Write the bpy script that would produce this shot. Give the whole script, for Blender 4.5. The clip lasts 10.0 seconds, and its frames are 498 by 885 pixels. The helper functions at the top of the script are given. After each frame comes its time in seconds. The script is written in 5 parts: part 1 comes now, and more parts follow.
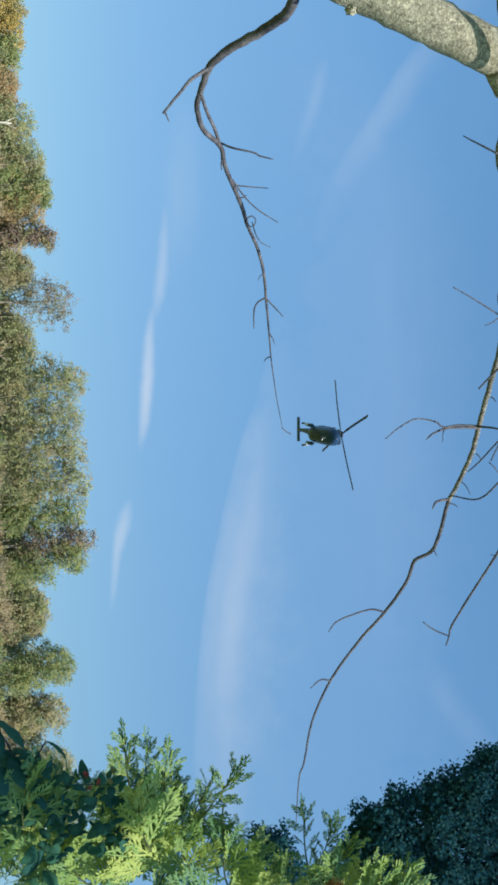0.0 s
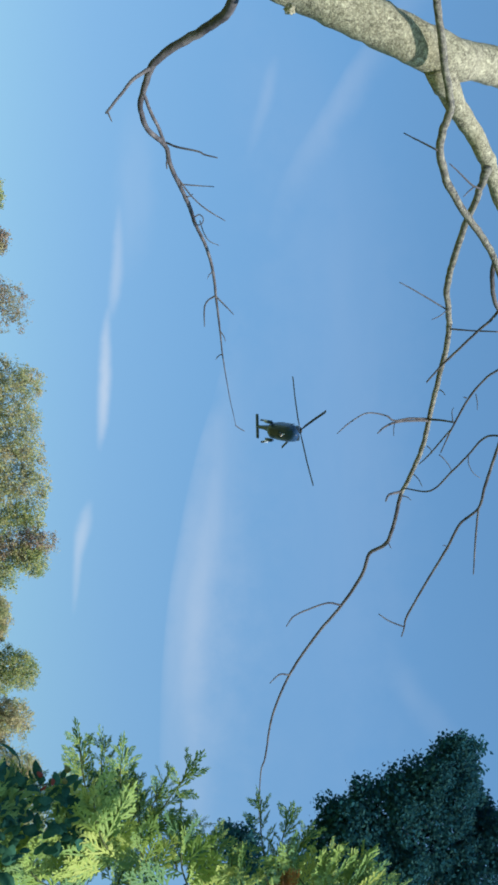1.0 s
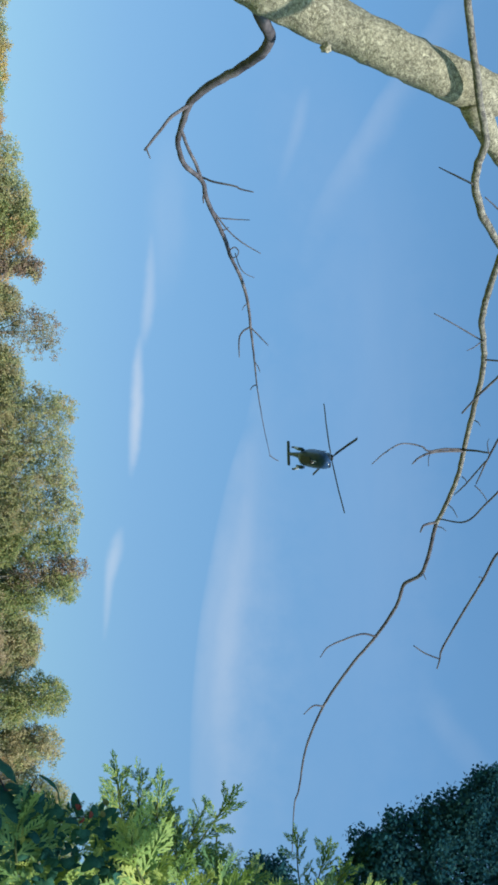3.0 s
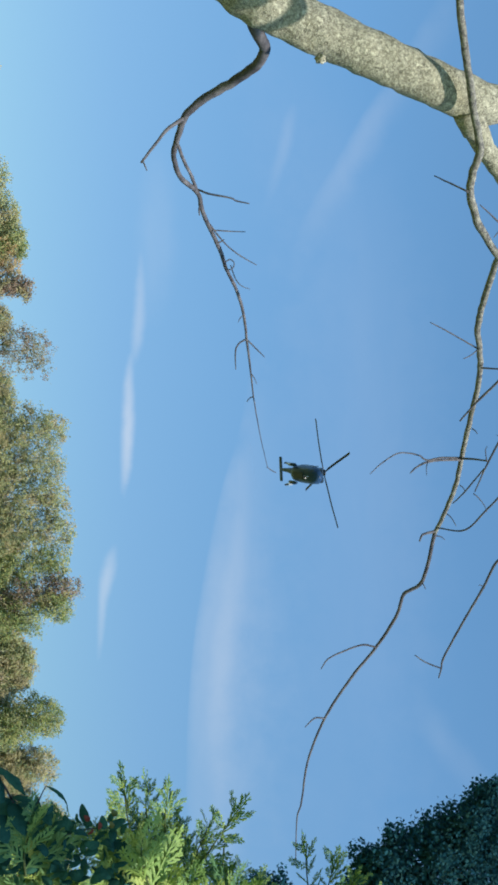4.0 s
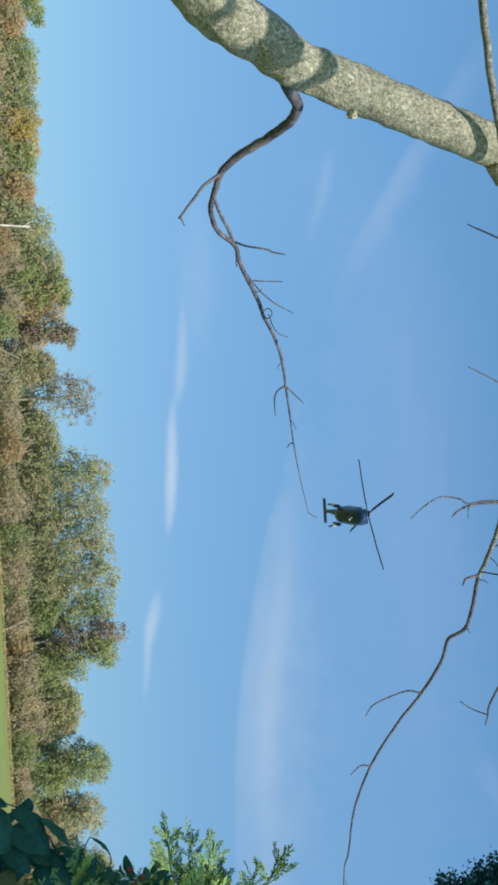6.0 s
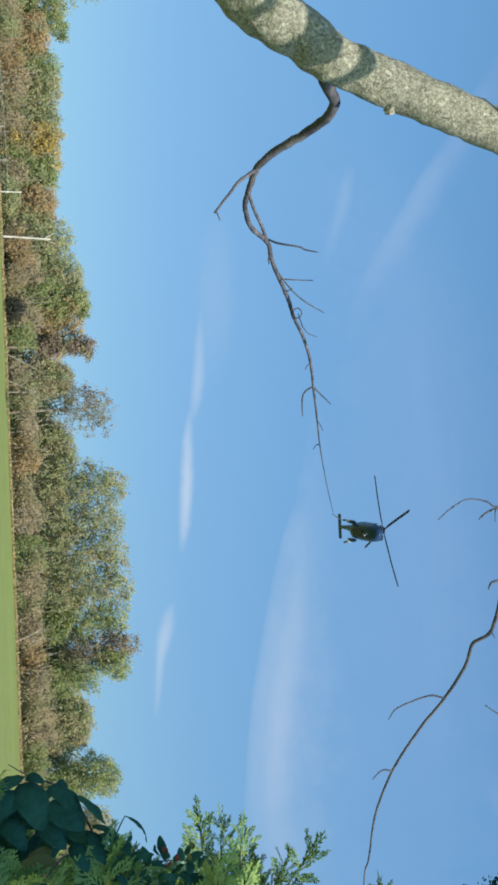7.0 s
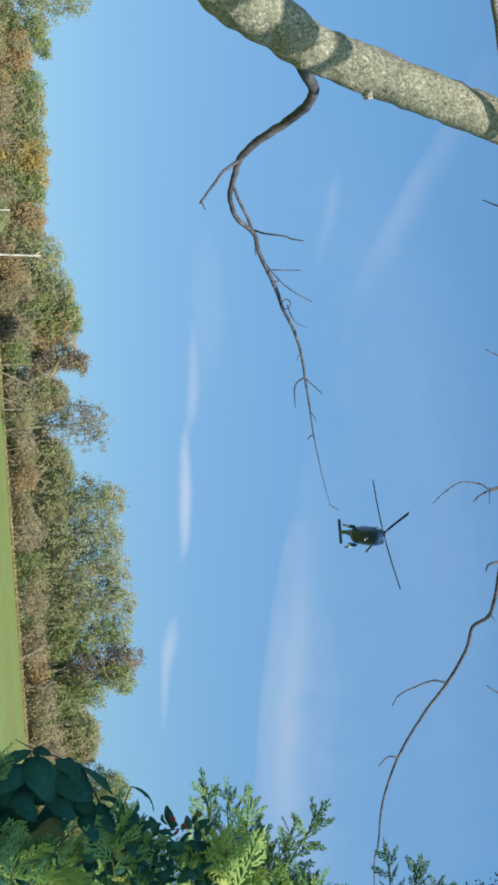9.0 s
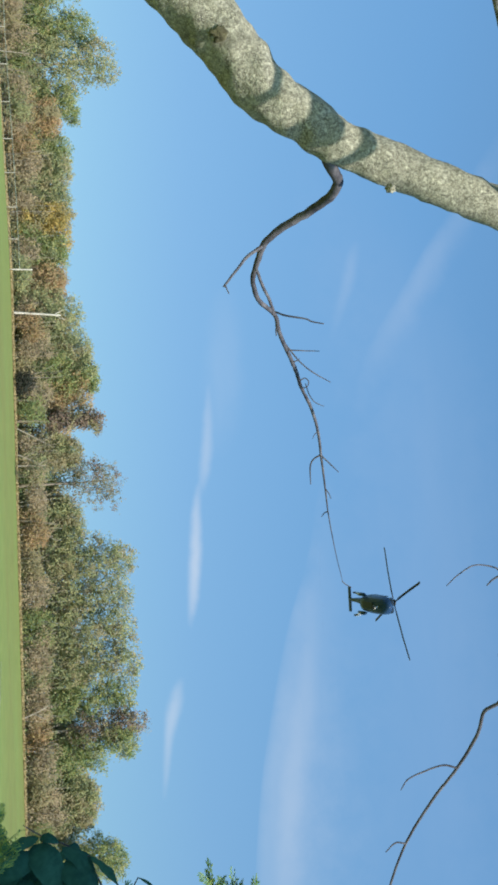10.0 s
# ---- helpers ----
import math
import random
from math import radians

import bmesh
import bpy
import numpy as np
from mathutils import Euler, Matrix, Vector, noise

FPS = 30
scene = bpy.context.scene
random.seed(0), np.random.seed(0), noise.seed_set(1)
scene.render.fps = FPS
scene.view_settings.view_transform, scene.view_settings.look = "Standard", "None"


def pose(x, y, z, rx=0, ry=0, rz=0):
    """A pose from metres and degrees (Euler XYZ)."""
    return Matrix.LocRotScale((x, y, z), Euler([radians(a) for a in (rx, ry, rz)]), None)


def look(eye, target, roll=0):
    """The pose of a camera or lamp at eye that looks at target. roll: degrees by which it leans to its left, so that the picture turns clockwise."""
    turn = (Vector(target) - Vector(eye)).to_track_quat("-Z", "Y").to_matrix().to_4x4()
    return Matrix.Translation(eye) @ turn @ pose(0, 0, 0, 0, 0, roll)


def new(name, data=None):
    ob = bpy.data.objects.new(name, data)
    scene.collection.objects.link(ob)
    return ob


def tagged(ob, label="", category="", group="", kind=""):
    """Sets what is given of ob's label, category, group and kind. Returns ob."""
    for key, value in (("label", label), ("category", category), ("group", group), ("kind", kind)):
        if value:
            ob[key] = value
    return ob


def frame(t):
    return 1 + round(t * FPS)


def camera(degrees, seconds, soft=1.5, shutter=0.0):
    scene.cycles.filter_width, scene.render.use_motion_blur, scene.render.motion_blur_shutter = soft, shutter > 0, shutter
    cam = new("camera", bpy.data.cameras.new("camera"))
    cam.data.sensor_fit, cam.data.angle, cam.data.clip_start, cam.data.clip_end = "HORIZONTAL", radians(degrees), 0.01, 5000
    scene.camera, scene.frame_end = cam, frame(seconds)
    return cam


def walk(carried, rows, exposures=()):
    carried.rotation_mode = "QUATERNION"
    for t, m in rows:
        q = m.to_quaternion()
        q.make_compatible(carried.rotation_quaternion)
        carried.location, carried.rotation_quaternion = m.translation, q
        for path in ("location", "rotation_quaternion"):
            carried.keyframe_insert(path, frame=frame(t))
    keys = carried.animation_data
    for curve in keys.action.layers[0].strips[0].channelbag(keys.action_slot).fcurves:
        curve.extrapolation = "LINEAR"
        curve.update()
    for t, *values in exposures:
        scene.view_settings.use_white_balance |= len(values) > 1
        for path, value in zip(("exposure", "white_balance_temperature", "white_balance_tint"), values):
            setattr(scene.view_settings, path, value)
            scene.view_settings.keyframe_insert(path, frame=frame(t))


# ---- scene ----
cam = camera(28.5, 10.0, soft=3.2)
PATH = [
    (0, (0.0, 0.0, 1.6), (0.025, 1.929, 2.127), 88.2),
    (0.5, (-0.001, -0.019, 1.612), (-0.001, 1.883, 2.228), 87.2),
    (1, (0.002, -0.022, 1.618), (0.035, 1.884, 2.224), 86.8),
    (1.5, (0.009, -0.018, 1.627), (0.049, 1.887, 2.236), 86.3),
    (2, (-0.004, -0.019, 1.624), (0.017, 1.892, 2.213), 86.5),
    (2.5, (-0.012, -0.035, 1.623), (-0.011, 1.876, 2.213), 87.1),
    (3, (-0.011, -0.03, 1.603), (-0.036, 1.893, 2.151), 87.4),
    (3.2, (-0.008, -0.024, 1.593), (-0.04, 1.907, 2.11), 87.6),
    (4.3, (0.007, -0.024, 1.581), (-0.052, 1.89, 2.161), 86.6),
    (4.5, (-0.02, -0.016, 1.609), (-0.055, 1.903, 2.173), 86.5),
    (5, (-0.012, -0.024, 1.606), (-0.07, 1.901, 2.143), 86.5),
    (5.5, (-0.01, -0.045, 1.591), (-0.125, 1.882, 2.114), 86.4),
    (6.8, (0.012, -0.057, 1.571), (-0.165, 1.885, 2.016), 87.4),
    (7, (0.046, -0.047, 1.538), (-0.135, 1.892, 1.994), 87.8),
    (7.5, (0.09, -0.065, 1.55), (-0.136, 1.861, 2.043), 86.9),
    (8, (0.096, -0.061, 1.551), (-0.125, 1.862, 2.054), 85.7),
    (8.5, (0.107, -0.064, 1.542), (-0.121, 1.862, 2.03), 85.9),
    (9, (0.114, -0.076, 1.536), (-0.085, 1.86, 1.999), 85.8),
    (9.5, (0.099, -0.088, 1.505), (-0.138, 1.858, 1.903), 88.5),
    (10, (0.069, -0.102, 1.522), (-0.259, 1.82, 1.966), 88.4),
]
walk(cam, [(t, look(eye, target, roll)) for t, eye, target, roll in PATH])

# ---- world and sun ----
SUN_DIR = Vector((0.38, -0.62, 0.68)).normalized()
world = bpy.data.worlds.new("sky")
scene.world = world
world.use_nodes = True
wn = world.node_tree
sky = wn.nodes.new("ShaderNodeTexSky")
sky.sky_type, sky.sun_disc = "NISHITA", False
sky.sun_elevation = math.asin(SUN_DIR.z)
sky.sun_rotation = math.atan2(SUN_DIR.x, SUN_DIR.y)
sky.altitude, sky.air_density, sky.dust_density, sky.ozone_density = 100, 1.0, 0.6, 1.6
# The camera's sky: bluer and flatter towards the horizon than the clear-air model.
way, lift = wn.nodes.new("ShaderNodeTexCoord"), wn.nodes.new("ShaderNodeVectorMath")
lift.operation = "MULTIPLY_ADD"
lift.inputs[1].default_value, lift.inputs[2].default_value = (1, 1, 0.66), (0, 0, 0.27)
wn.links.new(way.outputs["Generated"], lift.inputs[0])
wn.links.new(lift.outputs[0], sky.inputs["Vector"])
tint = wn.nodes.new("ShaderNodeMix")
tint.data_type, tint.blend_type = "RGBA", "MULTIPLY"
tint.inputs[0].default_value = 1.0
up, haze = wn.nodes.new("ShaderNodeSeparateXYZ"), wn.nodes.new("ShaderNodeValToRGB")
haze.color_ramp.elements.new(0.5)
for stop, (height, colour) in zip(haze.color_ramp.elements, ((0.0, (0.83, 0.96, 0.79)), (0.16, (0.765, 0.96, 0.935)), (0.38, (0.755, 1.07, 1.11)))):
    stop.position, stop.color = height, (*colour, 1)
wn.links.new(way.outputs["Generated"], up.inputs[0])
wn.links.new(up.outputs[2], haze.inputs[0])
wn.links.new(haze.outputs[0], tint.inputs[7])
wn.links.new(sky.outputs[0], tint.inputs[6])
wn.links.new(tint.outputs[2], wn.nodes["Background"].inputs[0])
wn.nodes["Background"].inputs[1].default_value = 0.15
scene.view_settings.exposure = 0.42
sun = new("sun", bpy.data.lights.new("sun", "SUN"))
sun.data.energy, sun.data.angle, sun.data.color = 4.9, radians(0.55), (1.0, 0.93, 0.80)
sun.matrix_world = look(SUN_DIR * 50, (0, 0, 0))


# ---- materials ----
def shader(name, rough=0.7, metal=0.0):
    m = bpy.data.materials.new(name)
    m.use_nodes = True
    b = m.node_tree.nodes["Principled BSDF"]
    b.inputs["Roughness"].default_value, b.inputs["Metallic"].default_value = rough, metal
    return m, m.node_tree, b


def ramp(nt, stops):
    r = nt.nodes.new("ShaderNodeValToRGB")
    e = r.color_ramp.elements
    while len(e) < len(stops):
        e.new(0.5)
    for el, (p, c) in zip(e, stops):
        el.position, el.color = p, (*c, 1)
    return r


def noise_node(nt, scale, detail=6, rough=0.6, coord="Object"):
    n = nt.nodes.new("ShaderNodeTexNoise")
    n.inputs["Scale"].default_value, n.inputs["Detail"].default_value, n.inputs["Roughness"].default_value = scale, detail, rough
    tc = nt.nodes.new("ShaderNodeTexCoord")
    nt.links.new(tc.outputs[coord], n.inputs["Vector"])
    return n


def mix(nt, fac, a, b, blend="MIX"):
    m = nt.nodes.new("ShaderNodeMix")
    m.data_type, m.blend_type = "RGBA", blend
    for sock, v in ((m.inputs[0], fac), (m.inputs[6], a), (m.inputs[7], b)):
        if isinstance(v, (int, float)):
            sock.default_value = v
        elif isinstance(v, tuple):
            sock.default_value = (*v, 1)
        else:
            nt.links.new(v, sock)
    return m.outputs[2]


def bump(nt, b, height, strength, dist):
    n = nt.nodes.new("ShaderNodeBump")
    n.inputs["Strength"].default_value, n.inputs["Distance"].default_value = strength, dist
    nt.links.new(height, n.inputs["Height"])
    nt.links.new(n.outputs[0], b.inputs["Normal"])


def leaf_material(name, colours, rough=0.55, through_light=0.25, source="Random Per Island", patch=0.0, gloss=0.3):
    """Leaf colours spread piece by piece, with broad patches over the crown."""
    m, nt, b = shader(name, rough)
    if source == "Random Per Island":
        rnd = nt.nodes.new("ShaderNodeNewGeometry").outputs["Random Per Island"]
    else:
        rnd = nt.nodes.new("ShaderNodeObjectInfo").outputs["Random"]
    n = len(colours)
    r = ramp(nt, [((i + 0.3) / n, c) for i, c in enumerate(colours)])
    nt.links.new(rnd, r.inputs[0])
    col = r.outputs[0]
    if patch:
        pn = noise_node(nt, patch, 2)
        pr = ramp(nt, [(0.35, (0.78, 0.80, 0.76)), (0.65, (1.18, 1.12, 1.02))])
        nt.links.new(pn.outputs[0], pr.inputs[0])
        col = mix(nt, 1.0, col, pr.outputs[0], "MULTIPLY")
    nt.links.new(col, b.inputs["Base Color"])
    b.inputs["Specular IOR Level"].default_value = gloss
    tr = nt.nodes.new("ShaderNodeBsdfTranslucent")
    nt.links.new(col, tr.inputs[0])
    ms = nt.nodes.new("ShaderNodeMixShader")
    ms.inputs[0].default_value = through_light
    nt.links.new(b.outputs[0], ms.inputs[1])
    nt.links.new(tr.outputs[0], ms.inputs[2])
    nt.links.new(ms.outputs[0], nt.nodes["Material Output"].inputs[0])
    return m


def bark_material(name, dark, light, scale, lichen=None, spots=38.0, relief=0.6):
    m, nt, b = shader(name, 0.88)
    n1, n2 = noise_node(nt, scale, 8, 0.7), noise_node(nt, scale * 6, 4, 0.6)
    r = ramp(nt, [(0.35, dark), (0.65, light)])
    nt.links.new(n1.outputs[0], r.inputs[0])
    col = r.outputs[0]
    if lichen:
        crust, speck = noise_node(nt, spots, 5, 0.62), noise_node(nt, spots * 3.1, 4, 0.6)
        lr = ramp(nt, [(0.47, (0, 0, 0)), (0.56, (1, 1, 1))])
        nt.links.new(crust.outputs[0], lr.inputs[0])
        col = mix(nt, lr.outputs[0], col, tuple(c * 0.72 for c in lichen))
        sr = ramp(nt, [(0.55, (0, 0, 0)), (0.60, (1, 1, 1))])
        nt.links.new(speck.outputs[0], sr.inputs[0])
        col = mix(nt, sr.outputs[0], col, lichen)
        v = nt.nodes.new("ShaderNodeTexVoronoi")
        v.inputs["Scale"].default_value = 42
        wob = noise_node(nt, 45, 3)
        off = nt.nodes.new("ShaderNodeVectorMath")
        off.operation = "MULTIPLY_ADD"
        off.inputs[1].default_value = (0.05, 0.05, 0.05)
        nt.links.new(wob.outputs["Color"], off.inputs[0])
        tc = nt.nodes.new("ShaderNodeTexCoord")
        nt.links.new(tc.outputs["Object"], off.inputs[2])
        nt.links.new(off.outputs[0], v.inputs["Vector"])
        pr = ramp(nt, [(0.20, (0.85, 0.85, 0.85)), (0.30, (0, 0, 0))])
        nt.links.new(v.outputs["Distance"], pr.inputs[0])
        col = mix(nt, pr.outputs[0], col, tuple(c * 1.04 for c in lichen))
        moss = ramp(nt, [(0.60, (0, 0, 0)), (0.70, (0.7, 0.7, 0.7))])
        mn = noise_node(nt, 5.0, 5, 0.65)
        nt.links.new(mn.outputs[0], moss.inputs[0])
        col = mix(nt, moss.outputs[0], col, (0.078, 0.074, 0.056))
    fine = ramp(nt, [(0.3, (0.60, 0.60, 0.60)), (0.7, (1.22, 1.22, 1.22))])
    nt.links.new(n2.outputs[0], fine.inputs[0])
    col = mix(nt, 1.0, col, fine.outputs[0], "MULTIPLY")
    nt.links.new(col, b.inputs["Base Color"])
    b.inputs["Specular IOR Level"].default_value = 0.2
    bump(nt, b, n2.outputs[0], relief, 0.006)
    return m


def paint(name, colour, rough=0.4, metal=0.0, vary=0.12, scale=3.0):
    m, nt, b = shader(name, rough, metal)
    n = noise_node(nt, scale, 5)
    r = ramp(nt, [(0.3, tuple(c * (1 - vary) for c in colour)), (0.7, tuple(min(1, c * (1 + vary)) for c in colour))])
    nt.links.new(n.outputs[0], r.inputs[0])
    nt.links.new(r.outputs[0], b.inputs["Base Color"])
    return m


BARK = bark_material("lichen_bark", (0.125, 0.12, 0.095), (0.26, 0.25, 0.185), 24, (0.43, 0.42, 0.325), 90.0)
KNOT = bark_material("knot_bark", (0.035, 0.03, 0.02), (0.17, 0.16, 0.09), 40)
TWIG_BARK = bark_material("twig_bark", (0.036, 0.037, 0.050), (0.14, 0.135, 0.148), 14, None, 38.0, 0.12)
BRANCH_BARK = bark_material("branch_bark", (0.058, 0.058, 0.064), (0.16, 0.155, 0.150), 20, (0.27, 0.265, 0.235), 75.0, 0.3)
FAR_BARK = bark_material("far_bark", (0.17, 0.15, 0.115), (0.32, 0.285, 0.23), 2)
THIN_BARK = bark_material("grey_stem_bark", (0.26, 0.23, 0.18), (0.42, 0.38, 0.31), 1.5)
PALE_BARK = bark_material("pale_bark", (0.45, 0.42, 0.36), (0.70, 0.67, 0.60), 1.5)

CROWNS = {
    "olive": leaf_material("olive_leaves", [(0.196, 0.252, 0.146), (0.261, 0.308, 0.169), (0.348, 0.368, 0.198), (0.419, 0.424, 0.228)], 0.6, 0.46, patch=0.3),
    "green": leaf_material("green_leaves", [(0.163, 0.244, 0.111), (0.212, 0.291, 0.127), (0.282, 0.339, 0.142), (0.367, 0.371, 0.157)], 0.6, 0.46, patch=0.3),
    "gold": leaf_material("gold_leaves", [(0.397, 0.310, 0.109), (0.514, 0.383, 0.140), (0.600, 0.456, 0.168), (0.339, 0.310, 0.124)], 0.6, 0.46, patch=0.3),
    "rust": leaf_material("rust_leaves", [(0.328, 0.253, 0.154), (0.420, 0.305, 0.182), (0.494, 0.328, 0.204), (0.380, 0.328, 0.165)], 0.6, 0.46, patch=0.3),
    "brown": leaf_material("brown_leaves", [(0.308, 0.286, 0.187), (0.392, 0.348, 0.219), (0.460, 0.404, 0.266), (0.319, 0.316, 0.172)], 0.6, 0.46, patch=0.3),
    "grey": leaf_material("grey_leaves", [(0.223, 0.238, 0.176), (0.300, 0.300, 0.223), (0.346, 0.300, 0.223), (0.207, 0.223, 0.146)], 0.6, 0.46, patch=0.3),
}
CROWNS["dark"] = leaf_material("dark_bush_leaves", [(0.025, 0.03, 0.022), (0.035, 0.038, 0.028), (0.045, 0.042, 0.032), (0.03, 0.042, 0.026)], 0.6, 0.3, patch=0.35)
CROWNS["tangled"] = leaf_material("undergrowth_leaves", [(0.330, 0.275, 0.205), (0.418, 0.347, 0.252), (0.484, 0.391, 0.284), (0.374, 0.336, 0.210)], 0.7, 0.45, patch=0.4)
CROWNS["maroon"] = leaf_material("maroon_leaves", [(0.15, 0.125, 0.11), (0.19, 0.145, 0.125), (0.24, 0.16, 0.13), (0.17, 0.16, 0.10)], 0.6, 0.22, patch=0.35)
# The tree stands sunlit here; shade and its blue cast are in these colours.
SHADE_LEAF = leaf_material("dark_leaves", [(0.015, 0.078, 0.122), (0.018, 0.084, 0.126), (0.022, 0.090, 0.124), (0.032, 0.098, 0.112)], 0.95, 0.42, patch=0.6, gloss=0.05)
SPRAY = leaf_material("scale_leaves", [(0.11, 0.225, 0.095), (0.19, 0.31, 0.09), (0.27, 0.38, 0.095), (0.35, 0.43, 0.12)], 0.55, 0.28, "Random")
DEAD_SPRAY = leaf_material("browned_scale_leaves", [(0.22, 0.11, 0.05), (0.30, 0.16, 0.07), (0.26, 0.17, 0.08)], 0.7, 0.2, "Random")
# Darker, bluer copy of the spray colours: shade inside the shrub put into colour.
SHADE_SPRAY = leaf_material("inner_scale_leaves", [(0.055, 0.155, 0.11), (0.09, 0.22, 0.11), (0.18, 0.31, 0.10), (0.31, 0.42, 0.105)], 0.55, 0.28, patch=9.0)
SHOOT = bark_material("green_shoot", (0.04, 0.07, 0.03), (0.10, 0.12, 0.05), 30)
# Dark teal: part of the vine's shade is mixed into its leaf colour.
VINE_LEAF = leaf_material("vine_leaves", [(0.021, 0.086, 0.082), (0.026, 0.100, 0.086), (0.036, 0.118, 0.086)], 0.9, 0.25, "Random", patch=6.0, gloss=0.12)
RED_LEAF = leaf_material("red_leaves", [(0.11, 0.018, 0.014), (0.16, 0.03, 0.018)], 0.5, 0.2, "Random")
YELLOW_LEAF = leaf_material("yellow_leaves", [(0.085, 0.105, 0.03), (0.12, 0.12, 0.035)], 0.5, 0.25, "Random")


def grass_material():
    m, nt, b = shader("grass", 0.9)
    n1, n2, n3 = noise_node(nt, 0.03, 4), noise_node(nt, 0.6, 5), noise_node(nt, 14, 3)
    r = ramp(nt, [(0.35, (0.17, 0.185, 0.062)), (0.65, (0.175, 0.235, 0.072))])
    nt.links.new(n1.outputs[0], r.inputs[0])
    f = ramp(nt, [(0.3, (0.8, 0.85, 0.8)), (0.7, (1.15, 1.1, 1.05))])
    nt.links.new(n2.outputs[0], f.inputs[0])
    col = mix(nt, 1.0, r.outputs[0], f.outputs[0], "MULTIPLY")
    nt.links.new(col, b.inputs["Base Color"])
    b.inputs["Specular IOR Level"].default_value = 0.1
    bump(nt, b, n3.outputs[0], 0.5, 0.03)
    return m


GRASS = grass_material()
STRAW = leaf_material("dry_grass", [(0.36, 0.28, 0.15), (0.46, 0.36, 0.20), (0.40, 0.31, 0.16), (0.30, 0.26, 0.12)], 0.8, 0.35)
HULL = paint("navy_hull", (0.018, 0.046, 0.105), 0.35)
HULL_GOLD = paint("dull_belly", (0.028, 0.040, 0.065), 0.4)
for hull in (HULL, HULL_GOLD):
    hull.node_tree.nodes["Principled BSDF"].inputs["Specular IOR Level"].default_value = 0.12
ROTOR = paint("rotor_black", (0.012, 0.013, 0.016), 0.5)
GEAR = paint("gear_white", (0.55, 0.56, 0.56), 0.4)
RUBBER = paint("tyre_rubber", (0.02, 0.02, 0.02), 0.8)
ROPE = paint("white_rope", (0.36, 0.37, 0.26), 0.8, 0.0, 0.35, 0.9)
STEEL = paint("green_coated_steel", (0.26, 0.33, 0.29), 0.5, 0.1)
PALE_POST = paint("weathered_wood", (0.50, 0.47, 0.40), 0.8)
glass_m, glass_nt, glass_b = shader("tinted_glass", 0.06)
glass_b.inputs["Base Color"].default_value = (0.015, 0.02, 0.025, 1)
LAMP, lamp_nt, lamp_b = shader("landing_light", 0.2)
lamp_b.inputs["Emission Color"].default_value, lamp_b.inputs["Emission Strength"].default_value = (1, 0.97, 0.88, 1), 1.4


# ---- builders ----
def mesh_from(name, bm, material, smooth=True):
    me = bpy.data.meshes.new(name)
    bm.to_mesh(me)
    bm.free()
    me.materials.append(material)
    if smooth:
        me.polygons.foreach_set("use_smooth", [True] * len(me.polygons))
    return me


def part(name, bm, material, parent, label="", smooth=True):
    ob = new(name, mesh_from(name, bm, material, smooth) if isinstance(bm, bmesh.types.BMesh) else bm)
    ob.parent = parent
    return tagged(ob, label)


def thing(name, m, label, category, group="", kind=""):
    ob = new(name)
    ob.matrix_world = m
    return tagged(ob, label, category, group, kind)


def spine(points, steps):
    """Points with radius, glided through with a Catmull-Rom curve."""
    p = np.array(points, float)
    p = np.vstack([2 * p[0] - p[1], p, 2 * p[-1] - p[-2]])
    out = []
    for i in range(1, len(p) - 2):
        for u in np.arange(steps) / steps:
            a, b, c, d = p[i - 1 : i + 3]
            q = 0.5 * (2 * b + (c - a) * u + (2 * a - 5 * b + 4 * c - d) * u**2 + (3 * b - a - 3 * c + d) * u**3)
            out.append(q)
    out.append(p[-2])
    out = np.array(out)
    out[:, 3] = np.maximum(out[:, 3], p[:, 3].min() * 0.7)
    return out


def tube(points, sides=8, steps=4, rough=0.06, freq=30.0, bm=None, kink=0.0):
    """A tapered, slightly uneven tube along points (x, y, z, radius)."""
    bm = bm or bmesh.new()
    s = spine(points, steps) if steps > 1 else np.array(points, float)
    if kink:
        for i in range(1, len(s) - 1):
            s[i, :3] += np.array(noise.noise_vector(Vector(s[i, :3]) * freq)) * kink * s[i, 3]
    tang = np.gradient(s[:, :3], axis=0)
    side = Vector((0.31, -0.2, 0.93)).cross(Vector(tang[0])).normalized()
    rings = []
    for q, t in zip(s, tang):
        t = Vector(t).normalized()
        side = (side - t * side.dot(t)).normalized()
        up = t.cross(side)
        ring = []
        for k in range(sides):
            a = 2 * math.pi * k / sides
            d = side * math.cos(a) + up * math.sin(a)
            c = Vector(q[:3])
            r = q[3] * (1 + rough * 2 * noise.noise((c + d * q[3]) * freq))
            ring.append(bm.verts.new(c + d * r))
        rings.append(ring)
    for r0, r1 in zip(rings, rings[1:]):
        for k in range(sides):
            bm.faces.new((r0[k], r0[(k + 1) % sides], r1[(k + 1) % sides], r1[k]))
    bm.faces.new(rings[0][::-1])
    bm.faces.new(rings[-1])
    return bm


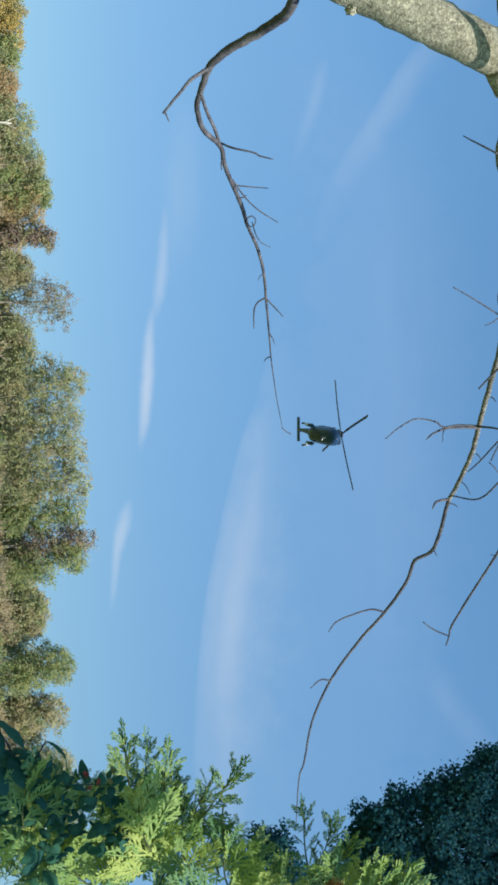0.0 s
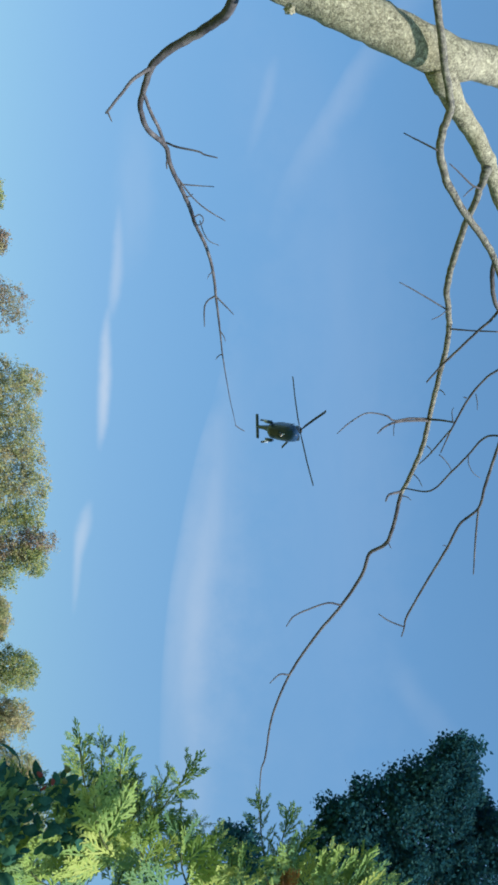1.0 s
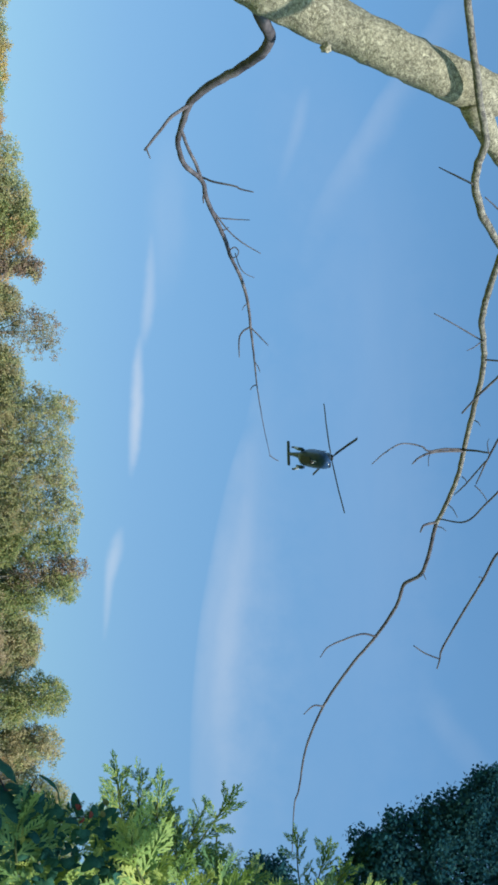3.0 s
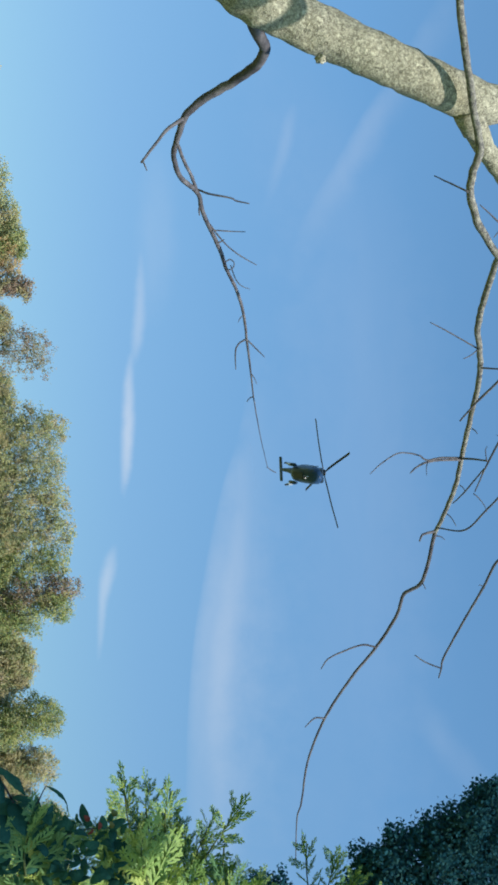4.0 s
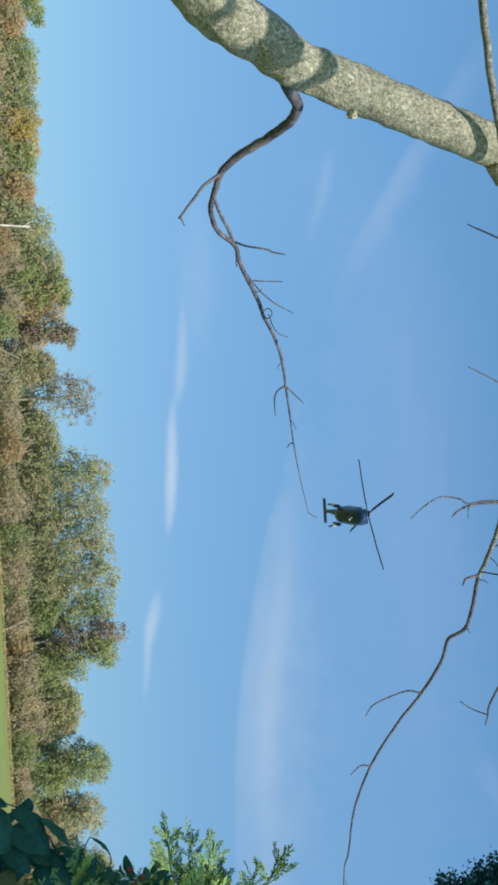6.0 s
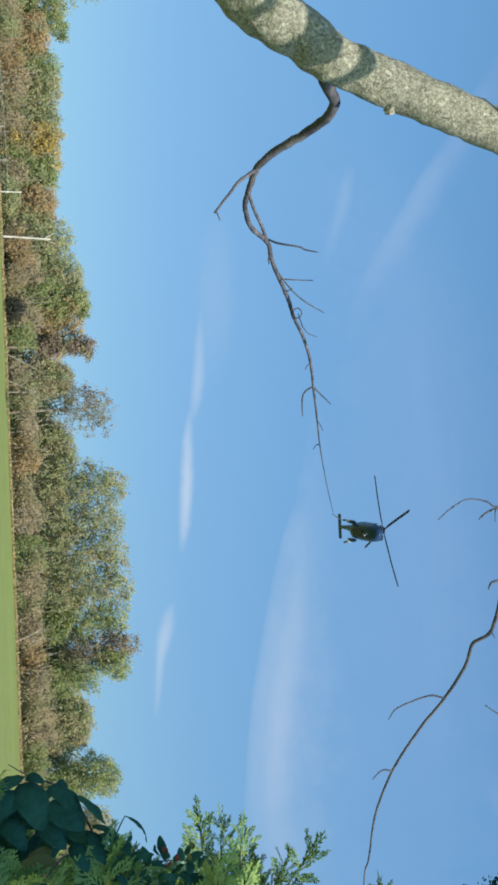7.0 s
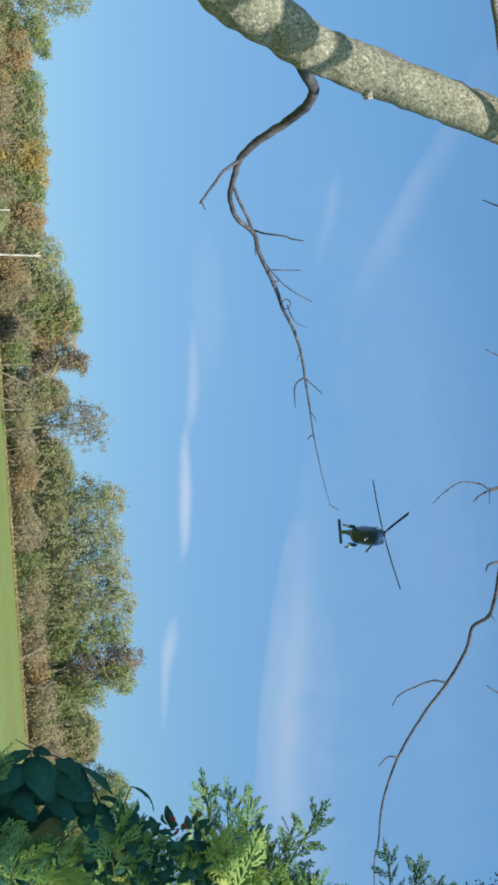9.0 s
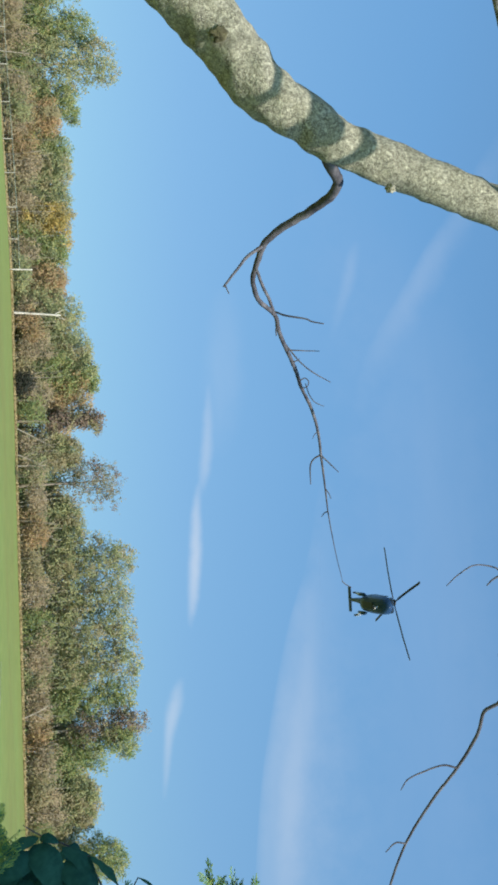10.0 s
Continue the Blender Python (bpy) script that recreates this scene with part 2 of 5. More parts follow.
def leaf_mesh(name, centres, sizes, material, rng, facing=None, narrow=0.55):
    """Many small folded leaves, one island each."""
    n = len(centres)
    ax = rng.normal(size=(n, 3))
    ax[:, 2] -= 0.25
    ax /= np.linalg.norm(ax, axis=1)[:, None]
    nr = rng.normal(size=(n, 3)) + (0 if facing is None else facing)
    sd = np.cross(ax, nr)
    sd /= np.linalg.norm(sd, axis=1)[:, None] + 1e-9
    up = np.cross(sd, ax)
    s = np.asarray(sizes)[:, None]
    v = np.empty((n, 4, 3))
    v[:, 0] = centres - ax * s * 0.5
    v[:, 2] = centres + ax * s * 0.5
    v[:, 1] = centres + sd * s * narrow * 0.5 + up * s * 0.12
    v[:, 3] = centres - sd * s * narrow * 0.5 + up * s * 0.12
    k = np.arange(n)[:, None] * 4
    faces = np.concatenate([k + [0, 1, 2], k + [0, 2, 3]])
    return quick_mesh(name, v.reshape(-1, 3), faces, material)


def quick_mesh(name, verts, faces, material):
    """A mesh of triangles from arrays."""
    me = bpy.data.meshes.new(name)
    n = len(faces)
    me.vertices.add(len(verts))
    me.vertices.foreach_set("co", np.ascontiguousarray(verts, dtype=np.float32).ravel())
    me.loops.add(n * 3)
    me.loops.foreach_set("vertex_index", np.ascontiguousarray(faces, dtype=np.int32).ravel())
    me.polygons.add(n)
    me.polygons.foreach_set("loop_start", np.arange(0, n * 3, 3, dtype=np.int32))
    me.polygons.foreach_set("loop_total", np.full(n, 3, dtype=np.int32))
    me.update(calc_edges=True)
    me.materials.append(material)
    return me


def lobes_fill(lobes, count, rng, clump=0.0, clumps=0, stray=0.10):
    """Leaf places in the outer part of overlapping egg-shaped lobes (x, y, z, radius, height), gathered in clumps with gaps between."""
    w = np.array([l[3] ** 2 for l in lobes], float)
    pick = rng.choice(len(lobes), clumps or count, p=w / w.sum())
    d = rng.normal(size=(len(pick), 3))
    d /= np.linalg.norm(d, axis=1)[:, None]
    r = rng.uniform(0.25, 1.0, len(pick)) ** 0.45
    r *= 1 + stray * rng.normal(size=len(pick))
    L = np.array(lobes, float)[pick]
    c = L[:, :3] + d * r[:, None] * np.stack([L[:, 3], L[:, 3], L[:, 4]], 1)
    if clumps:
        c = c[rng.integers(0, len(c), count)] + rng.normal(size=(count, 3)) * clump
    return c


# ---- ground ----
def fade(v):
    v = min(1.0, max(0.0, v))
    return v * v * (3 - 2 * v)


def lie(x, y):
    """The field's height: level, with a shallow dip far to one side."""
    return -1.25 * fade((-46 - x) / 45) * fade((y - 20) / 90)


bm = bmesh.new()
xs = [-2500, -1200, -600, -350, -220] + list(range(-160, 81, 6)) + [140, 300, 700, 1400, 2500]
ys = [-2500, -900, -300, -100, -40] + list(range(-12, 175, 6)) + [240, 400, 800, 1500, 2500]
grid = [[bm.verts.new((x, y, lie(x, y))) for x in xs] for y in ys]
for r0, r1 in zip(grid, grid[1:]):
    for k in range(len(xs) - 1):
        bm.faces.new((r0[k], r0[k + 1], r1[k + 1], r1[k]))
ground = tagged(new("ground", mesh_from("ground", bm, GRASS)), "mown green grass field reaching to the woods", "ground", kind="structure")


# ---- the bare tree overhead ----
FOOT = (-2.6, 1.9, 0)
bare = thing("bare_tree", pose(*FOOT), "leafless tree with a lichen-covered limb and thin bent twigs", "tree")


def bough(name, *points, **kw):
    """A trunk, limb, branch or twig of the bare tree along points (x, y, z, radius)."""
    thick = name in ("trunk", "limb")
    bark = BARK if thick or points[0][3] > 0.03 and name != "twig" else BRANCH_BARK if name == "branch" else TWIG_BARK
    bm = tube(points, sides=40 if thick else 12 if name == "branch" else 7, steps=18 if thick else 6, rough=0.065 if thick else 0.06,
              freq=22 if thick else 40, kink=0.0 if thick else 0.25)
    bmesh.ops.translate(bm, vec=-Vector(FOOT), verts=bm.verts)
    part(name, bm, bark, bare, {"trunk": "grey trunk with pale lichen", "limb": "thick limb with patchy pale lichen"}.get(name, ""))


bough("trunk", (-2.62, 1.9, -0.1, 0.24), (-2.6, 1.9, 0.6, 0.19), (-2.56, 1.92, 1.4, 0.17), (-2.6, 1.95, 2.6, 0.155), (-2.7, 1.95, 4.0, 0.13), (-2.75, 1.9, 5.2, 0.10), (-2.8, 1.88, 6.4, 0.06), (-2.78, 1.9, 7.4, 0.02))
bough("limb", (-2.56, 1.93, 1.12, 0.115), (-2.1, 2.05, 1.42, 0.1), (-1.72, 2.14, 1.73, 0.088), (-1.477, 2.18, 1.983, 0.0822), (-1.374, 2.186, 2.063, 0.0781), (-1.253, 2.193, 2.157, 0.0723), (-1.183, 2.198, 2.266, 0.0639), (-1.125, 2.203, 2.348, 0.0609), (-1.065, 2.21, 2.51, 0.0571), (-0.932, 2.23, 2.891, 0.0554), (-0.939, 2.285, 3.022, 0.0514), (-0.946, 2.333, 3.142, 0.0517), (-0.939, 2.408, 3.333, 0.0477), (-0.899, 2.5, 3.573, 0.0372))
bough("branch", (-0.908, 2.23, 2.895, 0.0445), (-0.844, 2.281, 2.957, 0.0297), (-0.775, 2.338, 3.048, 0.0248), (-0.705, 2.39, 3.127, 0.0238), (-0.618, 2.445, 3.197, 0.0217), (-0.519, 2.511, 3.309, 0.019), (-0.398, 2.6, 3.514, 0.0146))
bough("branch", (-0.657, 2.3, 3.068, 0.0142), (-0.628, 2.36, 3.083, 0.0104), (-0.604, 2.42, 3.103, 0.0102), (-0.559, 2.55, 3.14, 0.0102), (-0.478, 2.75, 3.205, 0.0104), (-0.412, 2.85, 3.239, 0.0102), (-0.322, 3.0, 3.327, 0.0102), (-0.243, 3.08, 3.356, 0.01), (-0.167, 3.15, 3.368, 0.0096), (0.004, 3.3, 3.393, 0.0095), (0.122, 3.36, 3.387, 0.0091), (0.231, 3.42, 3.359, 0.0086), (0.297, 3.46, 3.339, 0.0082))
bough("twig", (0.297, 3.46, 3.339, 0.0082), (0.489, 3.57, 3.326, 0.0078), (0.542, 3.62, 3.266, 0.0073), (0.643, 3.7, 3.259, 0.0069), (0.78, 3.82, 3.214, 0.0065), (0.903, 3.86, 3.108, 0.0059), (1.072, 3.92, 3.0, 0.0054), (1.26, 3.98, 2.932, 0.0046), (1.44, 4.02, 2.905, 0.0038), (1.522, 4.05, 2.889, 0.003), (1.739, 4.1, 2.886, 0.0018))
bough("branch", (-2.6, 1.95, 2.36, 0.022), (-2.2, 1.86, 2.47, 0.016), (-1.692, 1.76, 2.573, 0.0118), (-1.555, 1.86, 2.648, 0.0111), (-1.427, 1.91, 2.683, 0.0103), (-1.316, 1.96, 2.727, 0.0103), (-1.202, 2.0, 2.761, 0.0099), (-1.089, 2.03, 2.779, 0.0094), (-0.999, 2.086, 2.817, 0.0095), (-0.946, 2.118, 2.842, 0.0096), (-0.867, 2.162, 2.874, 0.0097), (-0.785, 2.206, 2.911, 0.0102), (-0.735, 2.232, 2.901, 0.0105), (-0.684, 2.257, 2.903, 0.0106), (-0.62, 2.29, 2.937, 0.0107), (-0.562, 2.322, 2.994, 0.0101), (-0.522, 2.344, 3.04, 0.0098), (-0.473, 2.371, 3.097, 0.0096), (-0.433, 2.391, 3.134, 0.0089), (-0.34, 2.433, 3.201, 0.0074), (-0.197, 2.5, 3.353, 0.0051))
bough("twig", (-0.44, 2.42, 3.153, 0.0073), (-0.392, 2.461, 3.168, 0.007), (-0.341, 2.502, 3.196, 0.0067), (-0.306, 2.531, 3.228, 0.0059), (-0.225, 2.6, 3.322, 0.0044))
bough("twig", (-0.366, 2.5, 3.265, 0.0051), (-0.292, 2.567, 3.236, 0.0043), (-0.251, 2.611, 3.202, 0.0039), (-0.184, 2.679, 3.149, 0.0039), (-0.157, 2.706, 3.127, 0.0035), (-0.108, 2.75, 3.095, 0.0026))
bough("twig", (-0.205, 2.6, 3.422, 0.0062), (-0.019, 2.748, 3.396, 0.0055), (0.11, 2.837, 3.396, 0.0052), (0.235, 2.92, 3.393, 0.0053), (0.326, 2.976, 3.393, 0.0049), (0.38, 3.027, 3.348, 0.0047), (0.469, 3.086, 3.325, 0.0046), (0.58, 3.159, 3.287, 0.0043), (0.674, 3.219, 3.256, 0.0041), (0.741, 3.26, 3.236, 0.0037), (0.776, 3.279, 3.237, 0.0031), (0.816, 3.3, 3.234, 0.0023))
bough("twig", (0.777, 3.28, 3.237, 0.0027), (0.752, 3.291, 3.184, 0.0025), (0.721, 3.3, 3.144, 0.0019))
bough("twig", (0.323, 2.95, 3.377, 0.0037), (0.439, 3.021, 3.402, 0.0034), (0.576, 3.1, 3.433, 0.002))
bough("twig", (-0.205, 2.6, 3.422, 0.0045), (-0.137, 2.716, 3.334, 0.0038), (-0.113, 2.75, 3.308, 0.0036), (-0.054, 2.809, 3.278, 0.0037), (0.027, 2.876, 3.259, 0.0033), (0.064, 2.905, 3.252, 0.0028), (0.125, 2.95, 3.242, 0.0019))
bough("twig", (0.049, 2.9, 3.255, 0.0028), (0.135, 3.109, 3.284, 0.0028), (0.171, 3.2, 3.289, 0.002))
bough("twig", (0.114, 2.8, 3.476, 0.0038), (0.078, 2.92, 3.45, 0.0037), (0.087, 2.984, 3.428, 0.0037), (0.142, 3.072, 3.421, 0.0036), (0.205, 3.171, 3.405, 0.0035), (0.279, 3.29, 3.378, 0.0034), (0.271, 3.4, 3.323, 0.0028))
bough("twig", (0.015, 3.3, 3.385, 0.0053), (0.012, 3.286, 3.314, 0.0047), (0.015, 3.27, 3.236, 0.0043), (0.031, 3.259, 3.184, 0.0037), (0.052, 3.25, 3.152, 0.002))
bough("twig", (0.008, 3.3, 3.383, 0.0042), (0.003, 3.282, 3.301, 0.0037), (0.008, 3.266, 3.23, 0.0035), (-0.012, 3.256, 3.192, 0.003), (-0.024, 3.237, 3.109, 0.0026), (0.006, 3.218, 3.032, 0.0024), (0.044, 3.2, 2.972, 0.0016))
bough("twig", (0.01, 3.3, 3.386, 0.0042), (0.015, 3.203, 3.387, 0.0039), (0.025, 3.1, 3.384, 0.003))
bough("twig", (0.287, 3.46, 3.345, 0.006), (0.293, 3.423, 3.272, 0.0048), (0.316, 3.4, 3.243, 0.0027))
bough("twig", (0.78, 3.82, 3.214, 0.0045), (0.762, 3.811, 3.147, 0.004), (0.778, 3.798, 3.052, 0.0035), (0.798, 3.788, 2.984, 0.003), (0.834, 3.78, 2.947, 0.0018))
bough("twig", (1.072, 3.92, 3.0, 0.0041), (1.063, 3.911, 2.952, 0.0034), (1.091, 3.9, 2.903, 0.0019))
bough("twig", (-0.356, 2.94, 3.291, 0.0027), (-0.414, 2.915, 3.168, 0.0022), (-0.446, 2.9, 3.094, 0.0015))
bough("twig", (-0.36, 2.94, 3.291, 0.0021), (-0.335, 2.917, 3.245, 0.0019), (-0.322, 2.9, 3.207, 0.0014))
bough("twig", (-0.299, 3.0, 3.328, 0.0033), (-0.286, 2.949, 3.394, 0.0029), (-0.276, 2.9, 3.456, 0.0025))
bough("twig", (-0.657, 2.15, 2.836, 0.0026), (-0.679, 2.17, 2.81, 0.0023), (-0.693, 2.183, 2.794, 0.002), (-0.712, 2.2, 2.771, 0.0013))
bough("twig", (-0.619, 2.36, 3.083, 0.003), (-0.626, 2.344, 3.044, 0.0027), (-0.648, 2.322, 2.999, 0.0022), (-0.668, 2.3, 2.955, 0.0015))
bough("twig", (-0.626, 2.36, 3.064, 0.002), (-0.61, 2.36, 3.042, 0.0017), (-0.596, 2.36, 3.027, 0.0012))
bough("twig", (-1.105, 2.2, 2.312, 0.0255), (-1.076, 2.22, 2.330, 0.0190), (-1.054, 2.24, 2.346, 0.0159), (-1.04, 2.27, 2.363, 0.0146), (-1.025, 2.33, 2.356, 0.0136), (-1.012, 2.4, 2.318, 0.0127), (-0.987, 2.48, 2.246, 0.0116), (-0.956, 2.52, 2.209, 0.0101), (-0.92, 2.58, 2.199, 0.009), (-0.893, 2.62, 2.196, 0.0082))
bough("twig", (-0.893, 2.61, 2.194, 0.0074), (-0.878, 2.66, 2.207, 0.0075), (-0.854, 2.72, 2.236, 0.0076), (-0.833, 2.8, 2.304, 0.0074), (-0.799, 2.87, 2.333, 0.0071), (-0.765, 3.05, 2.412, 0.007), (-0.739, 3.18, 2.471, 0.0073), (-0.708, 3.27, 2.509, 0.0065), (-0.65, 3.38, 2.575, 0.0062), (-0.578, 3.46, 2.619, 0.0055), (-0.494, 3.55, 2.652, 0.0049), (-0.396, 3.65, 2.689, 0.0038), (-0.28, 3.75, 2.726, 0.0026), (-0.131, 3.8, 2.759, 0.0017), (-0.001, 3.85, 2.797, 0.0011))
bough("twig", (-0.912, 2.58, 2.196, 0.0049), (-0.878, 2.66, 2.236, 0.005), (-0.857, 2.74, 2.276, 0.0051), (-0.816, 2.85, 2.325, 0.0053))
bough("twig", (-0.956, 2.52, 2.209, 0.0056), (-0.918, 2.5, 2.159, 0.0048), (-0.869, 2.48, 2.118, 0.0039), (-0.81, 2.46, 2.071, 0.0031))
bough("twig", (-0.815, 2.46, 2.075, 0.0023), (-0.789, 2.46, 2.085, 0.0015))
bough("twig", (-0.844, 2.8, 2.305, 0.0035), (-0.826, 2.78, 2.336, 0.0031), (-0.809, 2.76, 2.393, 0.0028), (-0.801, 2.76, 2.41, 0.0026), (-0.79, 2.75, 2.448, 0.0017))
bough("twig", (-0.774, 3.0, 2.393, 0.0024), (-0.771, 3.0, 2.444, 0.002), (-0.769, 3.0, 2.506, 0.0013))
bough("twig", (-0.788, 2.98, 2.382, 0.0028), (-0.736, 3.0, 2.43, 0.0024), (-0.701, 3.02, 2.481, 0.0022), (-0.669, 3.04, 2.549, 0.0014))
bough("twig", (-0.715, 3.25, 2.521, 0.002), (-0.673, 3.25, 2.533, 0.0018), (-0.645, 3.25, 2.552, 0.0016), (-0.629, 3.25, 2.586, 0.0012))
bough("twig", (-0.499, 3.55, 2.653, 0.0039), (-0.478, 3.55, 2.618, 0.0032), (-0.448, 3.55, 2.604, 0.003), (-0.381, 3.55, 2.601, 0.0017))
bough("twig", (-0.494, 3.55, 2.654, 0.0032), (-0.461, 3.55, 2.685, 0.0026), (-0.425, 3.55, 2.719, 0.0015))
bough("twig", (-0.292, 3.75, 2.727, 0.0027), (-0.286, 3.75, 2.709, 0.0022), (-0.271, 3.75, 2.696, 0.0016))
bough("twig", (-0.006, 3.84, 2.79, 0.0021), (0.01, 3.84, 2.81, 0.0021), (0.021, 3.84, 2.829, 0.0016))
bough("twig", (0.112, 3.36, 3.41, 0.0024), (0.126, 3.349, 3.418, 0.0017), (0.141, 3.34, 3.419, 0.0013))
bough("twig", (-0.097, 3.2, 3.387, 0.0025), (-0.088, 3.19, 3.395, 0.0018), (-0.075, 3.18, 3.398, 0.0012))
bough("twig", (0.216, 3.42, 3.372, 0.0024), (0.238, 3.401, 3.386, 0.0018), (0.269, 3.38, 3.392, 0.0013))
bough("twig", (0.305, 3.47, 3.339, 0.0026), (0.31, 3.459, 3.362, 0.002), (0.324, 3.45, 3.377, 0.0013))
bough("twig", (0.491, 3.57, 3.323, 0.0027), (0.509, 3.564, 3.329, 0.002), (0.523, 3.56, 3.334, 0.0013))
bough("twig", (0.13, 2.95, 3.236, 0.0019), (0.151, 2.95, 3.258, 0.0017), (0.177, 2.95, 3.276, 0.0014), (0.196, 2.95, 3.282, 0.001))
bough("twig", (-0.063, 2.72, 3.251, 0.0018), (-0.038, 2.71, 3.249, 0.0014), (-0.013, 2.7, 3.242, 0.001))
bough("twig", (0.141, 3.0, 3.377, 0.002), (0.173, 3.0, 3.377, 0.0016), (0.205, 3.0, 3.394, 0.0014), (0.223, 3.0, 3.419, 0.0011))
bough("twig", (-0.053, 2.75, 3.235, 0.0022), (-0.055, 2.75, 3.229, 0.0018), (-0.057, 2.75, 3.223, 0.0013))
bough("twig", (0.024, 2.92, 3.278, 0.0021), (-0.011, 2.906, 3.268, 0.0015), (-0.026, 2.9, 3.272, 0.001))
bough("twig", (0.483, 3.15, 3.365, 0.0022), (0.47, 3.15, 3.352, 0.0018), (0.469, 3.15, 3.343, 0.0013))
bough("twig", (0.012, 3.25, 3.227, 0.002), (0.033, 3.25, 3.219, 0.0016), (0.064, 3.25, 3.217, 0.0011))
bough("twig", (-0.726, 3.24, 2.502, 0.0024), (-0.733, 3.24, 2.518, 0.0022), (-0.72, 3.24, 2.531, 0.002), (-0.702, 3.24, 2.525, 0.002), (-0.698, 3.24, 2.508, 0.002), (-0.711, 3.24, 2.499, 0.002))
bough("twig", (-0.753, 3.08, 2.435, 0.0028), (-0.757, 3.08, 2.447, 0.0019), (-0.764, 3.08, 2.456, 0.0013))
bough("twig", (-0.817, 2.84, 2.322, 0.0035), (-0.795, 2.84, 2.315, 0.0026), (-0.777, 2.84, 2.315, 0.0018))
bough("twig", (-0.374, 3.66, 2.695, 0.0022), (-0.355, 3.66, 2.707, 0.0018), (-0.332, 3.66, 2.714, 0.0011))
bough("twig", (-0.572, 3.46, 2.616, 0.0021), (-0.561, 3.46, 2.604, 0.0017), (-0.547, 3.46, 2.596, 0.001))

# boughs higher up, whose shadows fall on the limb
bough("branch", (-2.62, 1.95, 3.75, 0.05), (-2.1, 1.5, 3.64, 0.036), (-1.6, 1.37, 3.43, 0.034), (-1.15, 1.42, 3.215, 0.034), (-0.71, 1.477, 3.018, 0.033), (-0.52, 1.50, 2.935, 0.026))
bough("branch", (-2.1, 1.5, 3.64, 0.022), (-1.5, 1.37, 3.51, 0.018), (-0.69, 1.477, 3.15, 0.014), (-0.50, 1.50, 3.065, 0.011))
bough("branch", (-2.62, 1.93, 3.4, 0.03), (-1.9, 1.5, 3.33, 0.016), (-1.3, 1.42, 3.08, 0.012), (-0.862, 1.477, 2.888, 0.010), (-0.72, 1.50, 2.82, 0.008))


def limb_marks():
    """A broken-off knob and a gnarled knot on the limb."""
    for name, at, r, flat, label in (("bark_knob", (-0.984, 2.172, 2.472), 0.011, 1.0, "small broken stub"), ("knot", (-1.365, 2.122, 2.03), 0.024, 0.7, "dark gnarled knot")):
        bm = bmesh.new()
        bmesh.ops.create_icosphere(bm, subdivisions=3, radius=1)
        for v in bm.verts:
            v.co *= r * (1 + 0.8 * noise.noise(v.co * 2.8 + Vector((r * 90, 0, 0))))
            v.co.y *= flat
            v.co += Vector(at) - Vector(FOOT)
        part(name, bm, BARK if flat == 1.0 else KNOT, bare, label)


limb_marks()


# ---- evergreen hedge shrub ----
def spray_mesh(rng, name="spray", fine=True):
    """A flat, lacy fan of scale leaves along +y, one unit long, lying in the xy plane."""
    verts, faces = [], []

    def ribbon(p, a, l, w, bend, turn=0.0):
        """A blunt, ridged sliver that bends by turn on its way; returns its axis."""
        k, axis = len(verts), []
        x, y, z = p
        for i, (wd, step) in enumerate(((w * 0.7, 0.0), (w, 0.5), (w * 0.8, 0.38), (0.0, 0.12))):
            ang = a + turn * i / 3
            x, y, z = x + math.sin(ang) * step * l, y + math.cos(ang) * step * l, z + bend * step
            sx, sy = math.cos(ang) * wd, -math.sin(ang) * wd
            verts.extend([(x - sx, y - sy, z), (x, y, z + wd * 0.5), (x + sx, y + sy, z)])
            axis.append((x, y, z, ang))
        if not fine:
            faces.extend([(k, k + 2, k + 8), (k, k + 8, k + 6), (k + 6, k + 8, k + 10)])
            return axis
        for i in range(3):
            q = k + 3 * i
            for m in (0, 1):
                faces.extend([(q + m, q + m + 1, q + m + 4), (q + m, q + m + 4, q + m + 3)])
        return axis

    ribbon((0, 0, 0), 0, 1.0, 0.020, 0.03)
    n = 7
    for i in range(n):
        for sgn in (-1, 1):
            u = (i + 0.2 + 0.5 * (sgn > 0) + rng.uniform(-0.12, 0.12)) / n
            l = (0.46 * (1 - u) ** 0.8 * min(1, 0.45 + u * 2.2) + 0.07) * rng.uniform(0.75, 1.2)
            a = sgn * (0.80 + rng.uniform(-0.14, 0.14) - 0.15 * u)
            z = rng.uniform(-0.07, 0.07)
            ax = ribbon((0, u, 0), a, l, 0.026, z, -sgn * 0.45)
            m = max(1, int(l * 9))
            for j in range(m):
                v = 0.35 + 0.55 * (j + rng.uniform(0.1, 0.6)) / m
                lo = min(2, int(v * 2.6))
                f = min(1.0, v * 2.6 - lo)
                p = tuple(ax[lo][q] * (1 - f) + ax[lo + 1][q] * f for q in range(3))
                for sg in ((-1, 1) if j % 2 == 0 else (sgn,)):
                    ribbon(p, ax[lo][3] + sg * 0.75 + rng.uniform(-0.2, 0.2), (0.13 * (1 - v) + 0.06) * rng.uniform(0.7, 1.3), 0.022, rng.uniform(-0.04, 0.04), -sg * 0.4)
    return quick_mesh(name, np.array(verts), np.array(faces), SPRAY)


def edge(z):
    """How far the shrub's outer face reaches, by height."""
    return float(np.interp(z, [1.2, 1.55, 1.70, 1.86, 1.98, 2.06, 2.2, 2.32, 2.5, 2.9], [0.60, 0.62, 0.66, 0.68, 0.72, 0.81, 0.90, 0.94, 1.05, 1.2]))


